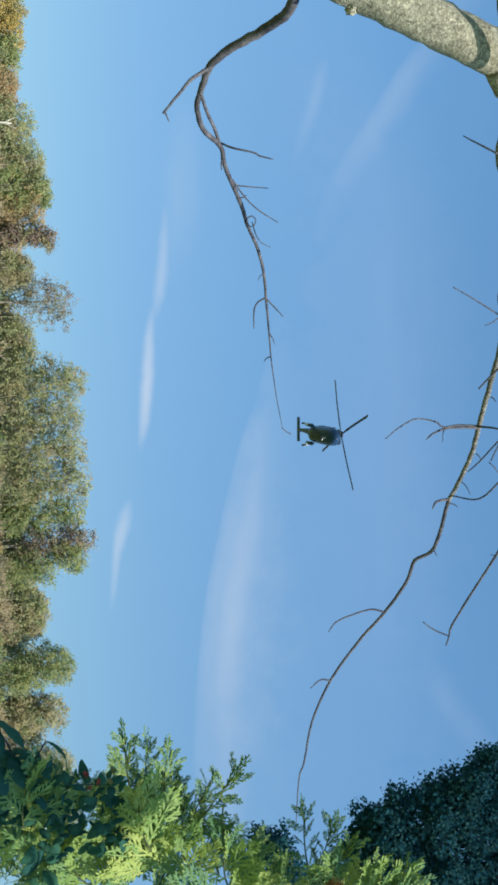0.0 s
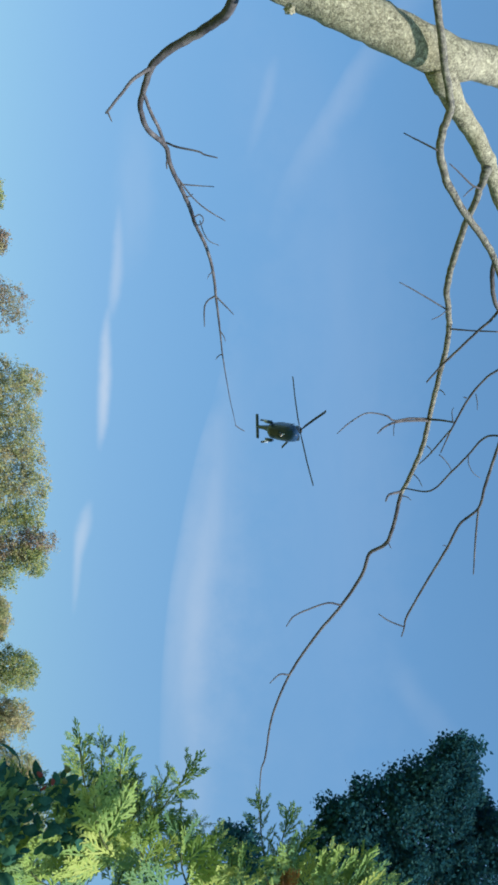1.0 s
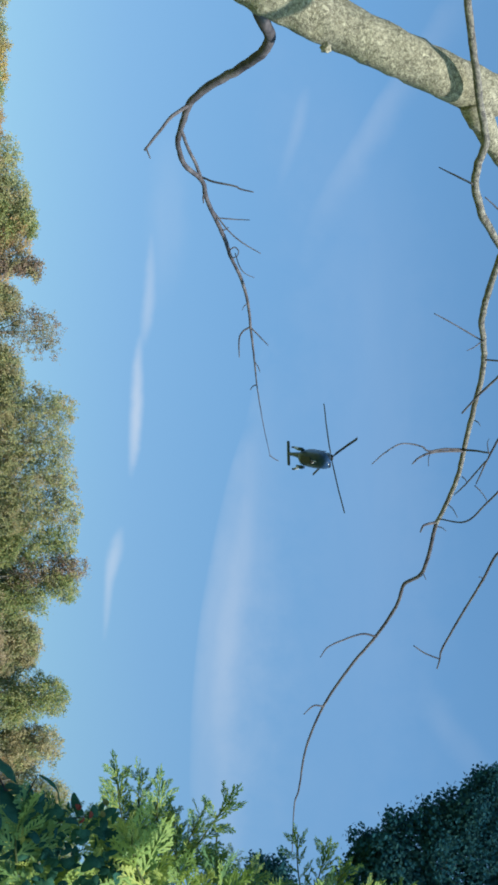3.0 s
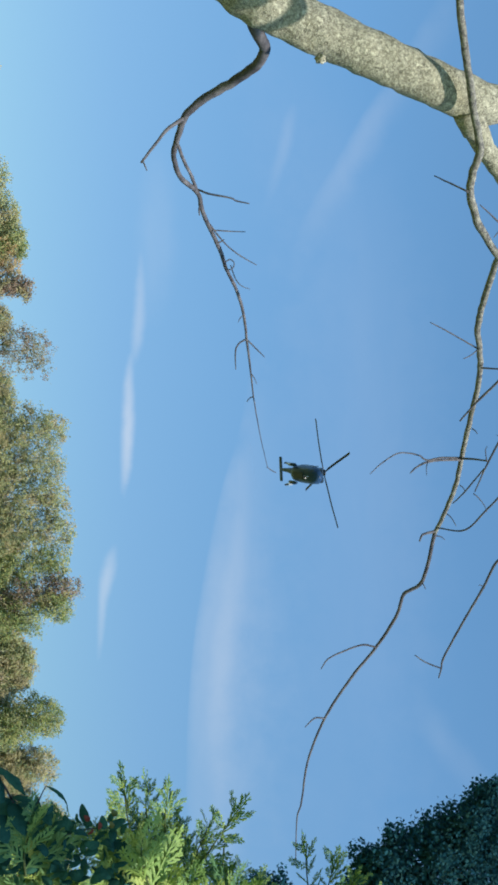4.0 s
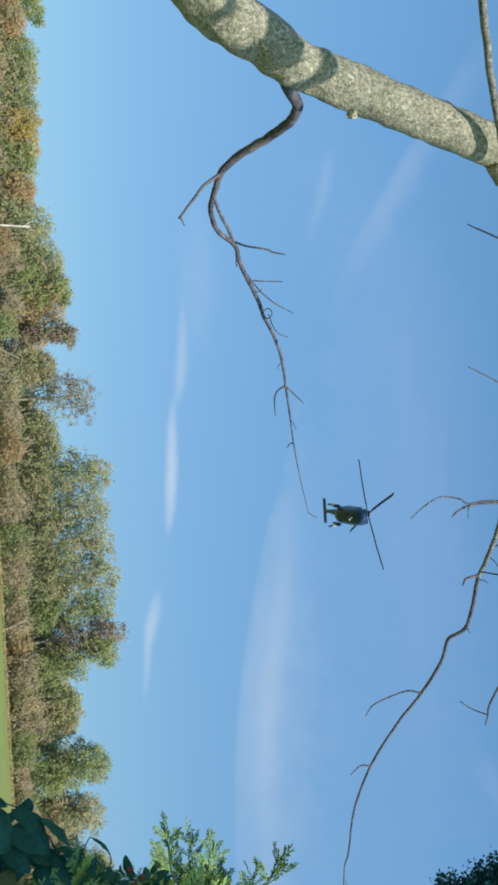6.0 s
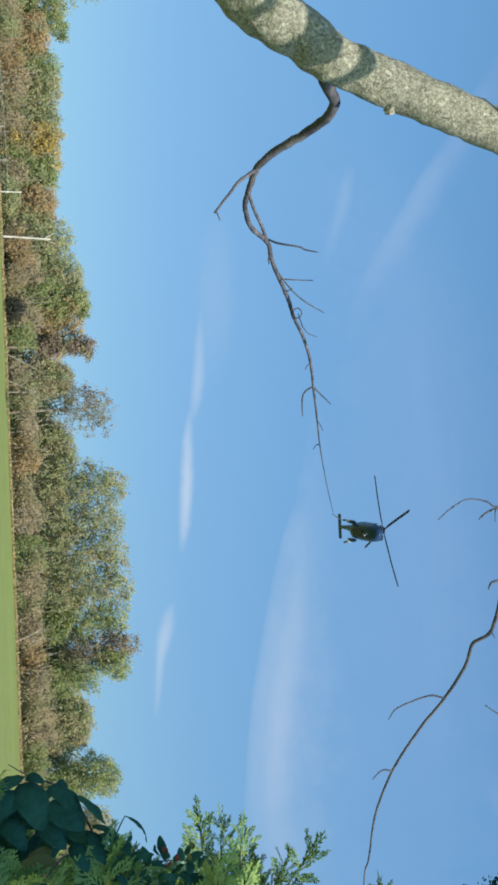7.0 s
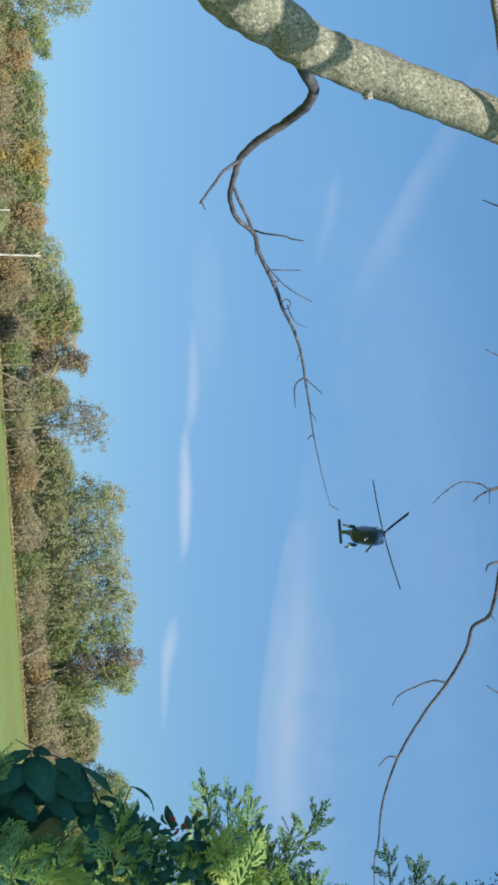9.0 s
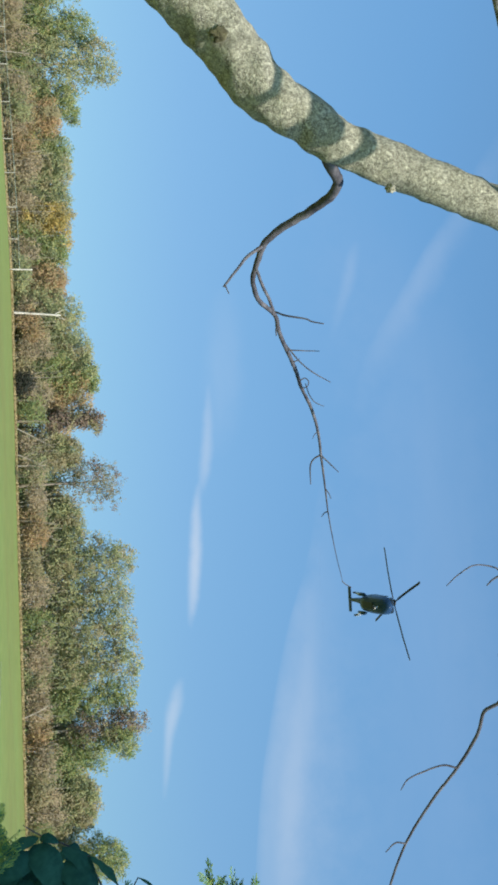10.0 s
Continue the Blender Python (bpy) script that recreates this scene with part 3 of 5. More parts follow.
def evergreen(base):
    """Leading shoots with sprays to both sides, over a body of closer sprays."""
    rng = np.random.default_rng(11)
    shrub = thing("evergreen_shrub", pose(*base), "dense green arborvitae shrub with flat fan sprays, sunlit", "shrub")
    inv = Matrix.Translation((-base[0], -base[1], -base[2]))
    kinds = [spray_mesh(rng) for _ in range(7)]
    # the same sprays in the darker copy, which paints shade on the outer tips
    shade_toned = [k.copy() for k in kinds]
    for k in shade_toned:
        k.materials[0] = SHADE_SPRAY
    flat = []
    for _ in range(7):
        k = spray_mesh(rng, "plain_spray", False)
        v, f = np.array([v.co for v in k.vertices]), np.array([p.vertices for p in k.polygons])
        used, f = np.unique(f, return_inverse=True)
        flat.append((v[used], f.reshape(-1, 3)))
        bpy.data.meshes.remove(k)
    more_v, more_f, made = [], [], [0, 0]
    stem = tube([(base[0], base[1], -0.05, 0.05), (base[0] + 0.02, base[1] + 0.03, 1.0, 0.04), (base[0], base[1], 2.0, 0.03), (base[0] + 0.03, base[1], 3.1, 0.012)], 10, 5, freq=15)
    bmesh.ops.transform(stem, matrix=inv, verts=stem.verts)
    part("stem", stem, FAR_BARK, shrub)

    def spray(foot, d, n, l, own=True, wide=1.0, choice=kinds):
        d = d.normalized()
        n = (n - d * n.dot(d)).normalized()
        m = Matrix((d.cross(n), d, n)).transposed().to_4x4()
        m.translation = foot
        m = inv @ m @ Matrix.Diagonal((l * wide, l, l, 1))
        i = int(rng.integers(0, 7))
        if own and made[0] < 295:
            made[0] += 1
            ob = new("spray", choice[i])
            ob.parent = shrub
            ob.matrix_basis = m
        else:
            more_v.append(flat[i][0] @ np.array(m.to_3x3()).T + np.array(m.translation))
            more_f.append(flat[i][1] + made[1])
            made[1] += len(flat[i][0])

    def shoot(root, tip, count, size, own=True, wood=True, turned=(0.15, -1, 0.3), slim=1.0, choice=kinds):
        root, tip = Vector(root), Vector(tip)
        along = tip - root
        side = Vector((0, -1, 0)).cross(along).normalized()
        sag = Vector((0.0, 0.0, -0.012))
        pts = [root.lerp(tip, u) + sag * math.sin(u * math.pi) for u in (0, 0.35, 0.7, 0.93)]
        if wood:
            bm = tube([(*p, r) for p, r in zip(pts, (0.0022, 0.0018, 0.0013, 0.0008))], 5, 3)
            bmesh.ops.transform(bm, matrix=inv, verts=bm.verts)
            part("shoot", bm, SHOOT, shrub)
        face = Vector(turned) + Vector(rng.normal(size=3) * 0.4)
        for k in range(count):
            u = 0.12 + 0.78 * k / count
            sgn = (-1, 1)[k % 2]
            d = along.normalized() * 0.75 + side * sgn * rng.uniform(0.35, 0.75) + Vector(rng.normal(size=3) * 0.16)
            spray(root.lerp(tip, u) + sag * math.sin(u * math.pi), d, face + Vector(rng.normal(size=3) * 0.3), size * rng.uniform(0.75, 1.15) * (1.1 - 0.45 * u), own, slim, choice)
        spray(root.lerp(tip, 0.58) + sag * 0.5, along, face, along.length * 0.45, own, 0.7 * slim, choice)

    for root, tip in FRONT:
        shoot(root, tip, 6, 0.090)
    for root, tip in OUTER:
        shoot(root, tip, 10, 0.058, True, True, (-0.75, -0.5, -0.3), 0.72, shade_toned)
    for root, tip in FANS:
        root, tip = Vector(root), Vector(tip)
        for swing in (-0.30, 0.05, 0.38):
            spray(root + Vector((0, -0.012, 0)) * swing, Matrix.Rotation(swing, 3, "Y") @ (tip - root), Vector((0.3, -1, 0.45)), (tip - root).length * (1 - 0.3 * abs(swing)), True, 0.8)
    for i in range(270):
        z = rng.uniform(1.3, 2.75)
        x = edge(z) + 0.03 + rng.uniform(0, 1) ** 1.2 * 0.5
        tip = Vector((x, 2.0 + rng.uniform(-0.14, 0.36), z))
        d = Vector((-0.85, -0.15, 0.35)) + Vector(rng.normal(size=3) * 0.4)
        shoot(tip - d.normalized() * 0.14, tip, 8, 0.064, False, i % 3 == 0)
    # nearer side of the shrub, unseen beside the camera, added to shade the rest
    for i in range(24):
        z = rng.uniform(1.9, 3.1)
        y = rng.uniform(1.45, 1.85)
        tip = Vector((0.53 * y + 0.14 + rng.uniform(0, 0.4) + 0.25 * max(0, z - 2.5), y, z))
        d = Vector((-0.75, -0.4, 0.35)) + Vector(rng.normal(size=3) * 0.35)
        shoot(tip - d.normalized() * 0.16, tip, 8, 0.075, False, False)
    # unseen sprays, added between the sun and the climber to keep it shaded
    for i in range(126):
        if i % 4 == 0:
            y, x, z = rng.uniform(0.90, 1.1), rng.uniform(0.46, 0.60), rng.uniform(1.70, 1.79)
        elif i % 2:
            y, x, z = rng.uniform(0.80, 1.0), rng.uniform(0.27, 0.48), rng.uniform(1.28, 1.55)
        else:
            y, x, z = rng.uniform(0.85, 1.15), rng.uniform(0.42, 0.58), rng.uniform(1.48, 1.73)
        away = 1.75 - y
        tip = Vector((x + 0.613 * away, y, z + 1.097 * away))
        d = Vector((-0.5, -0.5, 0.5)) + Vector(rng.normal(size=3) * 0.5)
        shoot(tip - d.normalized() * 0.10, tip, 6, 0.10, False, i % 4 == 0, (0.4, -0.6, 0.7))
    # arching boughs, added out of sight too, that carry those shading sprays
    for end in ((0.86, 0.92, 2.30), (0.96, 1.02, 2.52), (0.92, 0.86, 2.48)):
        path = [(1.28, 2.06, 1.30, 0.014), (1.27, 1.75, 1.72, 0.011), (1.20, 1.38, 2.06, 0.008), (*end, 0.003)]
        bm = tube(path, 6, 5)
        bmesh.ops.transform(bm, matrix=inv, verts=bm.verts)
        part("bough", bm, FAR_BARK, shrub)
        for q in spine(path, 6)[5:15:2]:
            tip = Vector(q[:3]) + Vector((0.05, -0.03, 0.02)) + Vector(rng.normal(size=3) * 0.03)
            shoot(q[:3], tip, 6, 0.09, False, False)
    # skirts round the foot and at the back
    for i in range(110):
        z, a = rng.uniform(0.12, 1.4), rng.uniform(0, 2 * math.pi)
        out = Vector((math.cos(a), math.sin(a), 0.35))
        tip = Vector((base[0] + 0.1, base[1] + 0.05, z)) + out * rng.uniform(0.35, 0.58)
        shoot(tip - (out + Vector(rng.normal(size=3) * 0.3)).normalized() * 0.24, tip, 5, 0.19, False, i % 4 == 0)
    for i in range(60):
        z = rng.uniform(1.2, 3.0)
        tip = Vector((edge(z) * 1.3 + 0.12 + rng.uniform(0, 0.4), rng.uniform(2.4, 2.75), z))
        d = Vector((rng.normal() * 0.5, 0.6, 0.4))
        shoot(tip - d.normalized() * 0.24, tip, 6, 0.12, False, i % 4 == 0)
    for i in range(34):
        tip = Vector((rng.uniform(0.47, 0.62), rng.uniform(1.62, 1.76), rng.uniform(1.32, 1.45)))
        d = Vector((-0.8, -0.1, 0.2)) + Vector(rng.normal(size=3) * 0.3)
        shoot(tip - d.normalized() * 0.12, tip, 7, 0.055, False, False)
    # low shoots, given the darker leaf colour for their shade
    for root, tip in SHADED:
        shoot(root, tip, 9, 0.05, False)
    # a few sprays that have died back to brown
    browned = [k.copy() for k in kinds[:3]]
    for k in browned:
        k.materials[0] = DEAD_SPRAY
    for i in range(9):
        d = Vector((-0.8, -0.2, 0.1)) + Vector(rng.normal(size=3) * 0.5)
        m = Matrix.Translation((0.905 + rng.uniform(-0.02, 0.03), 1.765, 2.20 + rng.uniform(-0.02, 0.02))) @ d.to_track_quat("Y", "Z").to_matrix().to_4x4() @ Matrix.Diagonal((0.05, 0.05, 0.05, 1))
        ob = new("browned_spray", browned[i % 3])
        ob.parent, ob.matrix_basis = shrub, inv @ m
        tagged(ob, "browned dead spray")
    me = quick_mesh("inner_foliage", np.concatenate(more_v), np.concatenate(more_f), SHADE_SPRAY)
    tagged(part("inner_foliage", me, None, shrub), "dense inner sprays, shade put into their colour", kind="stuff")
    return shrub


FANS = [
    ((0.785, 1.77, 1.895), (0.738, 1.72, 1.785)),
    ((0.735, 1.78, 1.905), (0.668, 1.73, 1.825)),
    ((0.955, 1.79, 2.345), (0.845, 1.74, 2.385)),
    ((0.935, 1.79, 2.300), (0.830, 1.74, 2.312)),
    ((0.965, 1.78, 2.335), (0.885, 1.73, 2.393)),
    ((0.800, 1.77, 1.860), (0.775, 1.72, 1.775)),
    ((0.860, 1.77, 1.985), (0.800, 1.72, 1.900)),
]
OUTER = [
    ((0.776, 1.92, 1.883), (0.559, 1.87, 1.85)),
    ((0.777, 1.94, 1.914), (0.583, 1.89, 1.898)),
    ((0.781, 1.91, 1.937), (0.593, 1.86, 1.935)),
    ((0.817, 1.93, 1.964), (0.667, 1.88, 1.956)),
    ((0.833, 1.91, 1.974), (0.693, 1.86, 1.966)),
    ((0.826, 1.9, 1.957), (0.666, 1.85, 2.024)),
    ((0.815, 1.89, 1.967), (0.642, 1.84, 2.084)),
    ((0.895, 1.92, 2.036), (0.772, 1.87, 2.045)),
    ((0.967, 1.97, 2.117), (0.839, 1.92, 2.125)),
    ((0.952, 1.91, 2.235), (0.741, 1.86, 2.205)),
    ((0.964, 1.93, 2.254), (0.79, 1.88, 2.281)),
    ((0.974, 1.92, 2.263), (0.832, 1.87, 2.321)),
    ((0.965, 1.88, 2.249), (0.867, 1.83, 2.369)),
    ((0.981, 1.87, 2.293), (0.882, 1.82, 2.434)),
    ((0.961, 1.91, 2.161), (0.85, 1.86, 2.143)),
]
FRONT = [
    ((0.728, 1.81, 1.734), (0.594, 1.76, 1.694)),
    ((0.79, 1.79, 1.888), (0.657, 1.74, 1.811)),
    ((0.791, 1.78, 1.886), (0.708, 1.73, 1.773)),
    ((0.81, 1.79, 1.881), (0.692, 1.74, 1.854)),
    ((0.848, 1.81, 1.98), (0.742, 1.76, 1.929)),
    ((0.89, 1.83, 2.037), (0.757, 1.78, 2.027)),
    ((0.817, 1.81, 1.708), (0.689, 1.76, 1.681)),
    ((0.838, 1.8, 1.787), (0.749, 1.75, 1.728)),
    ((0.979, 1.83, 2.315), (0.827, 1.78, 2.221)),
    ((0.95, 1.83, 2.172), (0.84, 1.78, 2.128)),
    ((0.962, 1.85, 2.073), (0.841, 1.8, 2.089)),
]

SHADED = [
    ((0.487, 1.64, 1.439), (0.333, 1.62, 1.445)),
    ((0.462, 1.62, 1.417), (0.346, 1.6, 1.415)),
    ((0.485, 1.65, 1.446), (0.369, 1.63, 1.464)),
    ((0.49, 1.65, 1.452), (0.411, 1.63, 1.478)),
    ((0.474, 1.63, 1.427), (0.363, 1.61, 1.427)),
    ((0.473, 1.64, 1.39), (0.361, 1.62, 1.385)),
    ((0.542, 1.62, 1.415), (0.485, 1.6, 1.419)),
    ((0.529, 1.68, 1.398), (0.414, 1.66, 1.398)),
]
FRONT += [
    ((0.671, 1.72, 1.65), (0.556, 1.68, 1.678)),
    ((0.751, 1.74, 1.872), (0.625, 1.7, 1.852)),
    ((0.654, 1.68, 1.522), (0.606, 1.64, 1.59)),
    ((0.637, 1.68, 1.478), (0.582, 1.64, 1.518)),
]
evergreen((1.28, 2.06, 0))


# ---- broad-leaved climber in front of the shrub ----
def broad_leaf(rng, curl, wide):
    """A short-pointed oval leaf along +y, one unit from end to end, arched towards +z and cupped along its midrib."""
    bm = bmesh.new()
    rows = []
    chord = 2 * math.sin(curl / 2) / curl
    for i in range(11):
        u = i / 10
        w = wide * math.sin(math.pi * u ** 0.85) ** 0.62 * (1 - 0.2 * u) + 0.006
        a = (u - 0.5) * curl
        y, z = 0.5 + math.sin(a) / curl / chord, (math.cos(a) - math.cos(curl / 2)) / curl / chord
        wave = 0.03 * math.sin(u * 9 + curl * 5)
        rows.append([bm.verts.new((k * w / 2 * (1 - 0.04 * k * k), y, z - abs(k) * w * 0.10 + wave * k * w + 0.008 * rng.normal() * abs(k))) for k in (-2, -1, 0, 1, 2)])
    for a, c in zip(rows, rows[1:]):
        for k in range(4):
            bm.faces.new((a[k], a[k + 1], c[k + 1], c[k]))
    return bm


def climber():
    rng = np.random.default_rng(5)
    base = Vector((0.95, 1.75, 0))
    vine = thing("climbing_vine", Matrix.Translation(base), "dark broad-leaved climbing vine, shade in its leaf colour, with a few red leaves", "vine")
    inv = Matrix.Translation(-base)
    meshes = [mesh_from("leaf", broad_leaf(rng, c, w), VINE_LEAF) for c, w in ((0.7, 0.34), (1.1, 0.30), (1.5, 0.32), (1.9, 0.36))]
    red = mesh_from("red_leaf", broad_leaf(rng, 1.2, 0.3), RED_LEAF)
    yellow = mesh_from("yellow_leaf", broad_leaf(rng, 0.9, 0.3), YELLOW_LEAF)
    stems = [
        [(0.95, 1.75, -0.05, 0.012), (0.9, 1.74, 0.7, 0.010), (0.80, 1.80, 1.2, 0.005), (0.68, 1.80, 1.46, 0.003), (0.58, 1.76, 1.56, 0.0016)],
        [(0.80, 1.80, 1.2, 0.004), (0.70, 1.81, 1.5, 0.003), (0.628, 1.78, 1.648, 0.0022), (0.538, 1.74, 1.632, 0.0018), (0.487, 1.72, 1.603, 0.0016), (0.463, 1.72, 1.582, 0.0014), (0.433, 1.71, 1.528, 0.0012), (0.412, 1.70, 1.50, 0.0008)],
        [(0.628, 1.78, 1.648, 0.002), (0.58, 1.74, 1.666, 0.0015), (0.536, 1.71, 1.683, 0.0012), (0.519, 1.70, 1.691, 0.0010)],
        [(0.628, 1.78, 1.648, 0.0016), (0.622, 1.74, 1.70, 0.0012), (0.606, 1.71, 1.758, 0.0010), (0.609, 1.705, 1.80, 0.0007)],
        [(0.487, 1.72, 1.603, 0.0014), (0.478, 1.71, 1.600, 0.0012), (0.474, 1.70, 1.611, 0.0010)],
        [(0.68, 1.78, 1.50, 0.0018), (0.594, 1.72, 1.57, 0.0014), (0.578, 1.71, 1.584, 0.0012), (0.569, 1.70, 1.607, 0.0007)],
    ]
    for s in stems:
        b = tube(s, 6, 5, kink=0.5)
        bmesh.ops.transform(b, matrix=inv, verts=b.verts)
        part("stem", b, TWIG_BARK, vine)

    def put(me, tip, root, n, label="", wide=1.0):
        tip, root = Vector(tip), Vector(root)
        d = (tip - root).normalized()
        n = Vector(n)
        n = (n - d * n.dot(d)).normalized()
        m = Matrix((d.cross(n), d, n)).transposed().to_4x4()
        m.translation = root
        l = (tip - root).length
        ob = new(me.name, me)
        ob.parent = vine
        ob.matrix_basis = inv @ m @ Matrix.Diagonal((l * wide, l, l, 1))
        tagged(ob, label)

    for i, (tip, root, n, wide) in enumerate(LEAVES):
        put(meshes[1 + i % 3], tip, root, n, "", wide / 0.58)
    for tip, root in (((0.562, 1.64, 1.509), (0.569, 1.66, 1.571)), ((0.557, 1.66, 1.524), (0.555, 1.68, 1.566)), ((0.585, 1.64, 1.514), (0.575, 1.66, 1.544))):
        put(yellow, tip, root, (-0.3, -0.8, 0.1), "dull yellowish leaf")
    for i in range(170):
        z = rng.uniform(1.34, 1.72)
        x = float(np.interp(z, [1.34, 1.40, 1.45, 1.50, 1.55, 1.60, 1.63, 1.68, 1.73], [0.56, 0.53, 0.50, 0.485, 0.485, 0.52, 0.55, 0.60, 0.63])) + 0.02 + rng.uniform(0, 1) ** 1.6 * 0.2
        root = Vector((x, 1.76 + rng.uniform(-0.07, 0.14), z))
        d = Vector((-0.5 + rng.normal() * 0.6, -0.1 + rng.normal() * 0.4, rng.normal() * 0.7)).normalized()
        put(meshes[i % 4], root + d * rng.uniform(0.030, 0.060), root, (rng.normal() * 0.7, -1, 0.4 + rng.normal() * 0.6))
    # the mat of leaves over the shrub's upper edge, its shade in the colour
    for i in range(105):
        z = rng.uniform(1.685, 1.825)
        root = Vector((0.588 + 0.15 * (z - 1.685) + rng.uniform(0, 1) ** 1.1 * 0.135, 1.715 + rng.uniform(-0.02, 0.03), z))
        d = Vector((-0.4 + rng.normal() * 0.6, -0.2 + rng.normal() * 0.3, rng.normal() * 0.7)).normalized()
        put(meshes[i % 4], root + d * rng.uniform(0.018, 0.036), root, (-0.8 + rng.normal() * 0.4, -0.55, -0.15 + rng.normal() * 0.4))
    for tip, root in (((0.578, 1.70, 1.752), (0.592, 1.71, 1.762)), ((0.590, 1.69, 1.776), (0.606, 1.70, 1.778)), ((0.60, 1.69, 1.765), (0.612, 1.70, 1.757))):
        put(red, tip, root, (0.2, -1, 0.3), "small red leaf")
    put(yellow, (0.575, 1.70, 1.80), (0.592, 1.71, 1.809), (0.6, -0.8, 0.3), "yellowing leaf")
    put(yellow, (0.592, 1.69, 1.795), (0.608, 1.70, 1.800), (0.5, -1, 0.1), "yellowing leaf")


LEAVES = [
    ((0.524, 1.68, 1.655), (0.475, 1.7, 1.61), (-0.7, -0.4, 0.7), 0.5),
    ((0.527, 1.69, 1.622), (0.456, 1.71, 1.564), (-0.44, -0.45, 0.55), 0.5),
    ((0.444, 1.68, 1.558), (0.435, 1.7, 1.528), (-0.4, -0.6, 0.0), 0.5),
    ((0.462, 1.68, 1.451), (0.435, 1.7, 1.525), (-0.6, -0.4, -0.18), 0.42),
    ((0.493, 1.67, 1.449), (0.461, 1.69, 1.518), (-0.3, -0.7, -0.09), 0.62),
    ((0.521, 1.68, 1.554), (0.446, 1.7, 1.515), (-0.15, -0.7, 0.3), 0.66),
    ((0.526, 1.67, 1.621), (0.481, 1.69, 1.558), (-0.25, -0.75, 0.15), 0.62),
    ((0.553, 1.67, 1.589), (0.511, 1.69, 1.547), (-0.18, -0.7, 0.18), 0.6),
    ((0.567, 1.69, 1.674), (0.531, 1.71, 1.635), (-0.7, -0.3, 0.7), 0.5),
    ((0.59, 1.68, 1.652), (0.538, 1.7, 1.63), (-0.07, -0.65, 0.35), 0.6),
    ((0.562, 1.68, 1.724), (0.519, 1.7, 1.691), (-0.9, -0.1, 0.9), 0.3),
    ((0.542, 1.69, 1.698), (0.572, 1.71, 1.679), (-0.1, -0.5, 0.5), 0.45),
    ((0.581, 1.68, 1.696), (0.562, 1.7, 1.678), (-0.2, -0.6, 0.4), 0.6),
    ((0.544, 1.66, 1.524), (0.496, 1.68, 1.49), (-0.18, -0.7, 0.18), 0.6),
    ((0.52, 1.68, 1.497), (0.484, 1.7, 1.462), (-0.2, -0.8, -0.06), 0.62),
    ((0.557, 1.7, 1.632), (0.529, 1.72, 1.587), (-0.3, -0.7, 0.15), 0.6),
    ((0.508, 1.7, 1.499), (0.477, 1.72, 1.539), (-0.12, -0.7, -0.3), 0.64),
    ((0.598, 1.68, 1.623), (0.554, 1.7, 1.599), (-0.06, -0.7, 0.24), 0.56),
    ((0.559, 1.7, 1.46), (0.539, 1.72, 1.499), (-0.3, -0.7, -0.09), 0.55),
    ((0.574, 1.69, 1.545), (0.545, 1.71, 1.561), (-0.06, -0.7, -0.24), 0.6),
]
climber()


# ---- dark broadleaf tree beside the shrub ----
def dark_tree():
    rng = np.random.default_rng(3)
    tree = thing("broadleaf_tree", pose(7.3, 12.0, 0), "large broadleaf tree, its leaves coloured dark blue-green as in shade", "tree")
    at = Vector((7.3, 12.0, 0))
    lobes = [(4.97, 11.2, 6.20, 0.27, 0.27), (4.88, 11.2, 6.63, 0.29, 0.29), (4.66, 11.2, 7.12, 0.33, 0.33), (4.50, 11.2, 7.72, 0.31, 0.33),
             (4.80, 11.2, 7.58, 0.38, 0.38), (5.32, 11.2, 7.28, 0.55, 0.55), (5.50, 11.2, 6.70, 0.52, 0.52), (5.30, 11.2, 6.28, 0.34, 0.34),
             (5.18, 11.2, 4.87, 0.26, 0.26), (5.72, 11.2, 5.42, 0.40, 0.40), (5.85, 11.3, 6.05, 0.55, 0.55), (5.62, 11.2, 7.90, 0.50, 0.50),
             (5.50, 11.2, 8.35, 0.36, 0.36), (6.6, 11.6, 7.3, 1.1, 1.1), (6.7, 11.6, 5.6, 1.1, 1.0), (7.8, 12.2, 7.0, 1.6, 1.6), (6.4, 11.4, 4.6, 0.8, 0.7)]
    tk = tube([(0, 0, -0.1, 0.30), (0.02, 0, 1.6, 0.22), (-0.05, 0, 4.0, 0.17), (0.1, 0.1, 6.5, 0.10), (0.1, 0, 8.6, 0.03)], 14, 6, freq=6)
    part("trunk", tk, FAR_BARK, tree)
    for l in lobes[:17]:
        a = Vector(l[:3]) - at
        b = tube([(0, 0, a.z * 0.55, 0.07), (a.x * 0.4, a.y * 0.4, a.z * 0.8, 0.05), (a.x * 0.9, a.y * 0.9, a.z, 0.02)], 7, 4, freq=9)
        part("limb", b, FAR_BARK, tree)
    for l in lobes[:13]:
        for _ in range(9):
            d = Vector(rng.normal(size=3)).normalized() * l[3] * rng.uniform(0.9, 1.35)
            s = rng.uniform(0.09, 0.2)
            lobes.append((l[0] + d.x, l[1] + d.y, l[2] + d.z, s, s))
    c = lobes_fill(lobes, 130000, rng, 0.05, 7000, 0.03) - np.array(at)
    part("crown", leaf_mesh("crown", c, rng.uniform(0.040, 0.072, len(c)), SHADE_LEAF, rng, None, 0.65), None, tree)


dark_tree()


# ---- woods across the field ----
TURNED = {"olive": "brown", "green": "olive", "gold": "brown", "rust": "brown", "brown": "olive", "maroon": "brown", "grey": "maroon"}


def noise_split(places, seed):
    """Which leaves have turned: whole sprays of them, about a third of the crown."""
    return np.array([noise.noise(Vector(p) * 0.55 + Vector((seed * 3.7, 0, 0))) + 0.35 * noise.noise(Vector(p) * 3.0) > 0.16 for p in places])


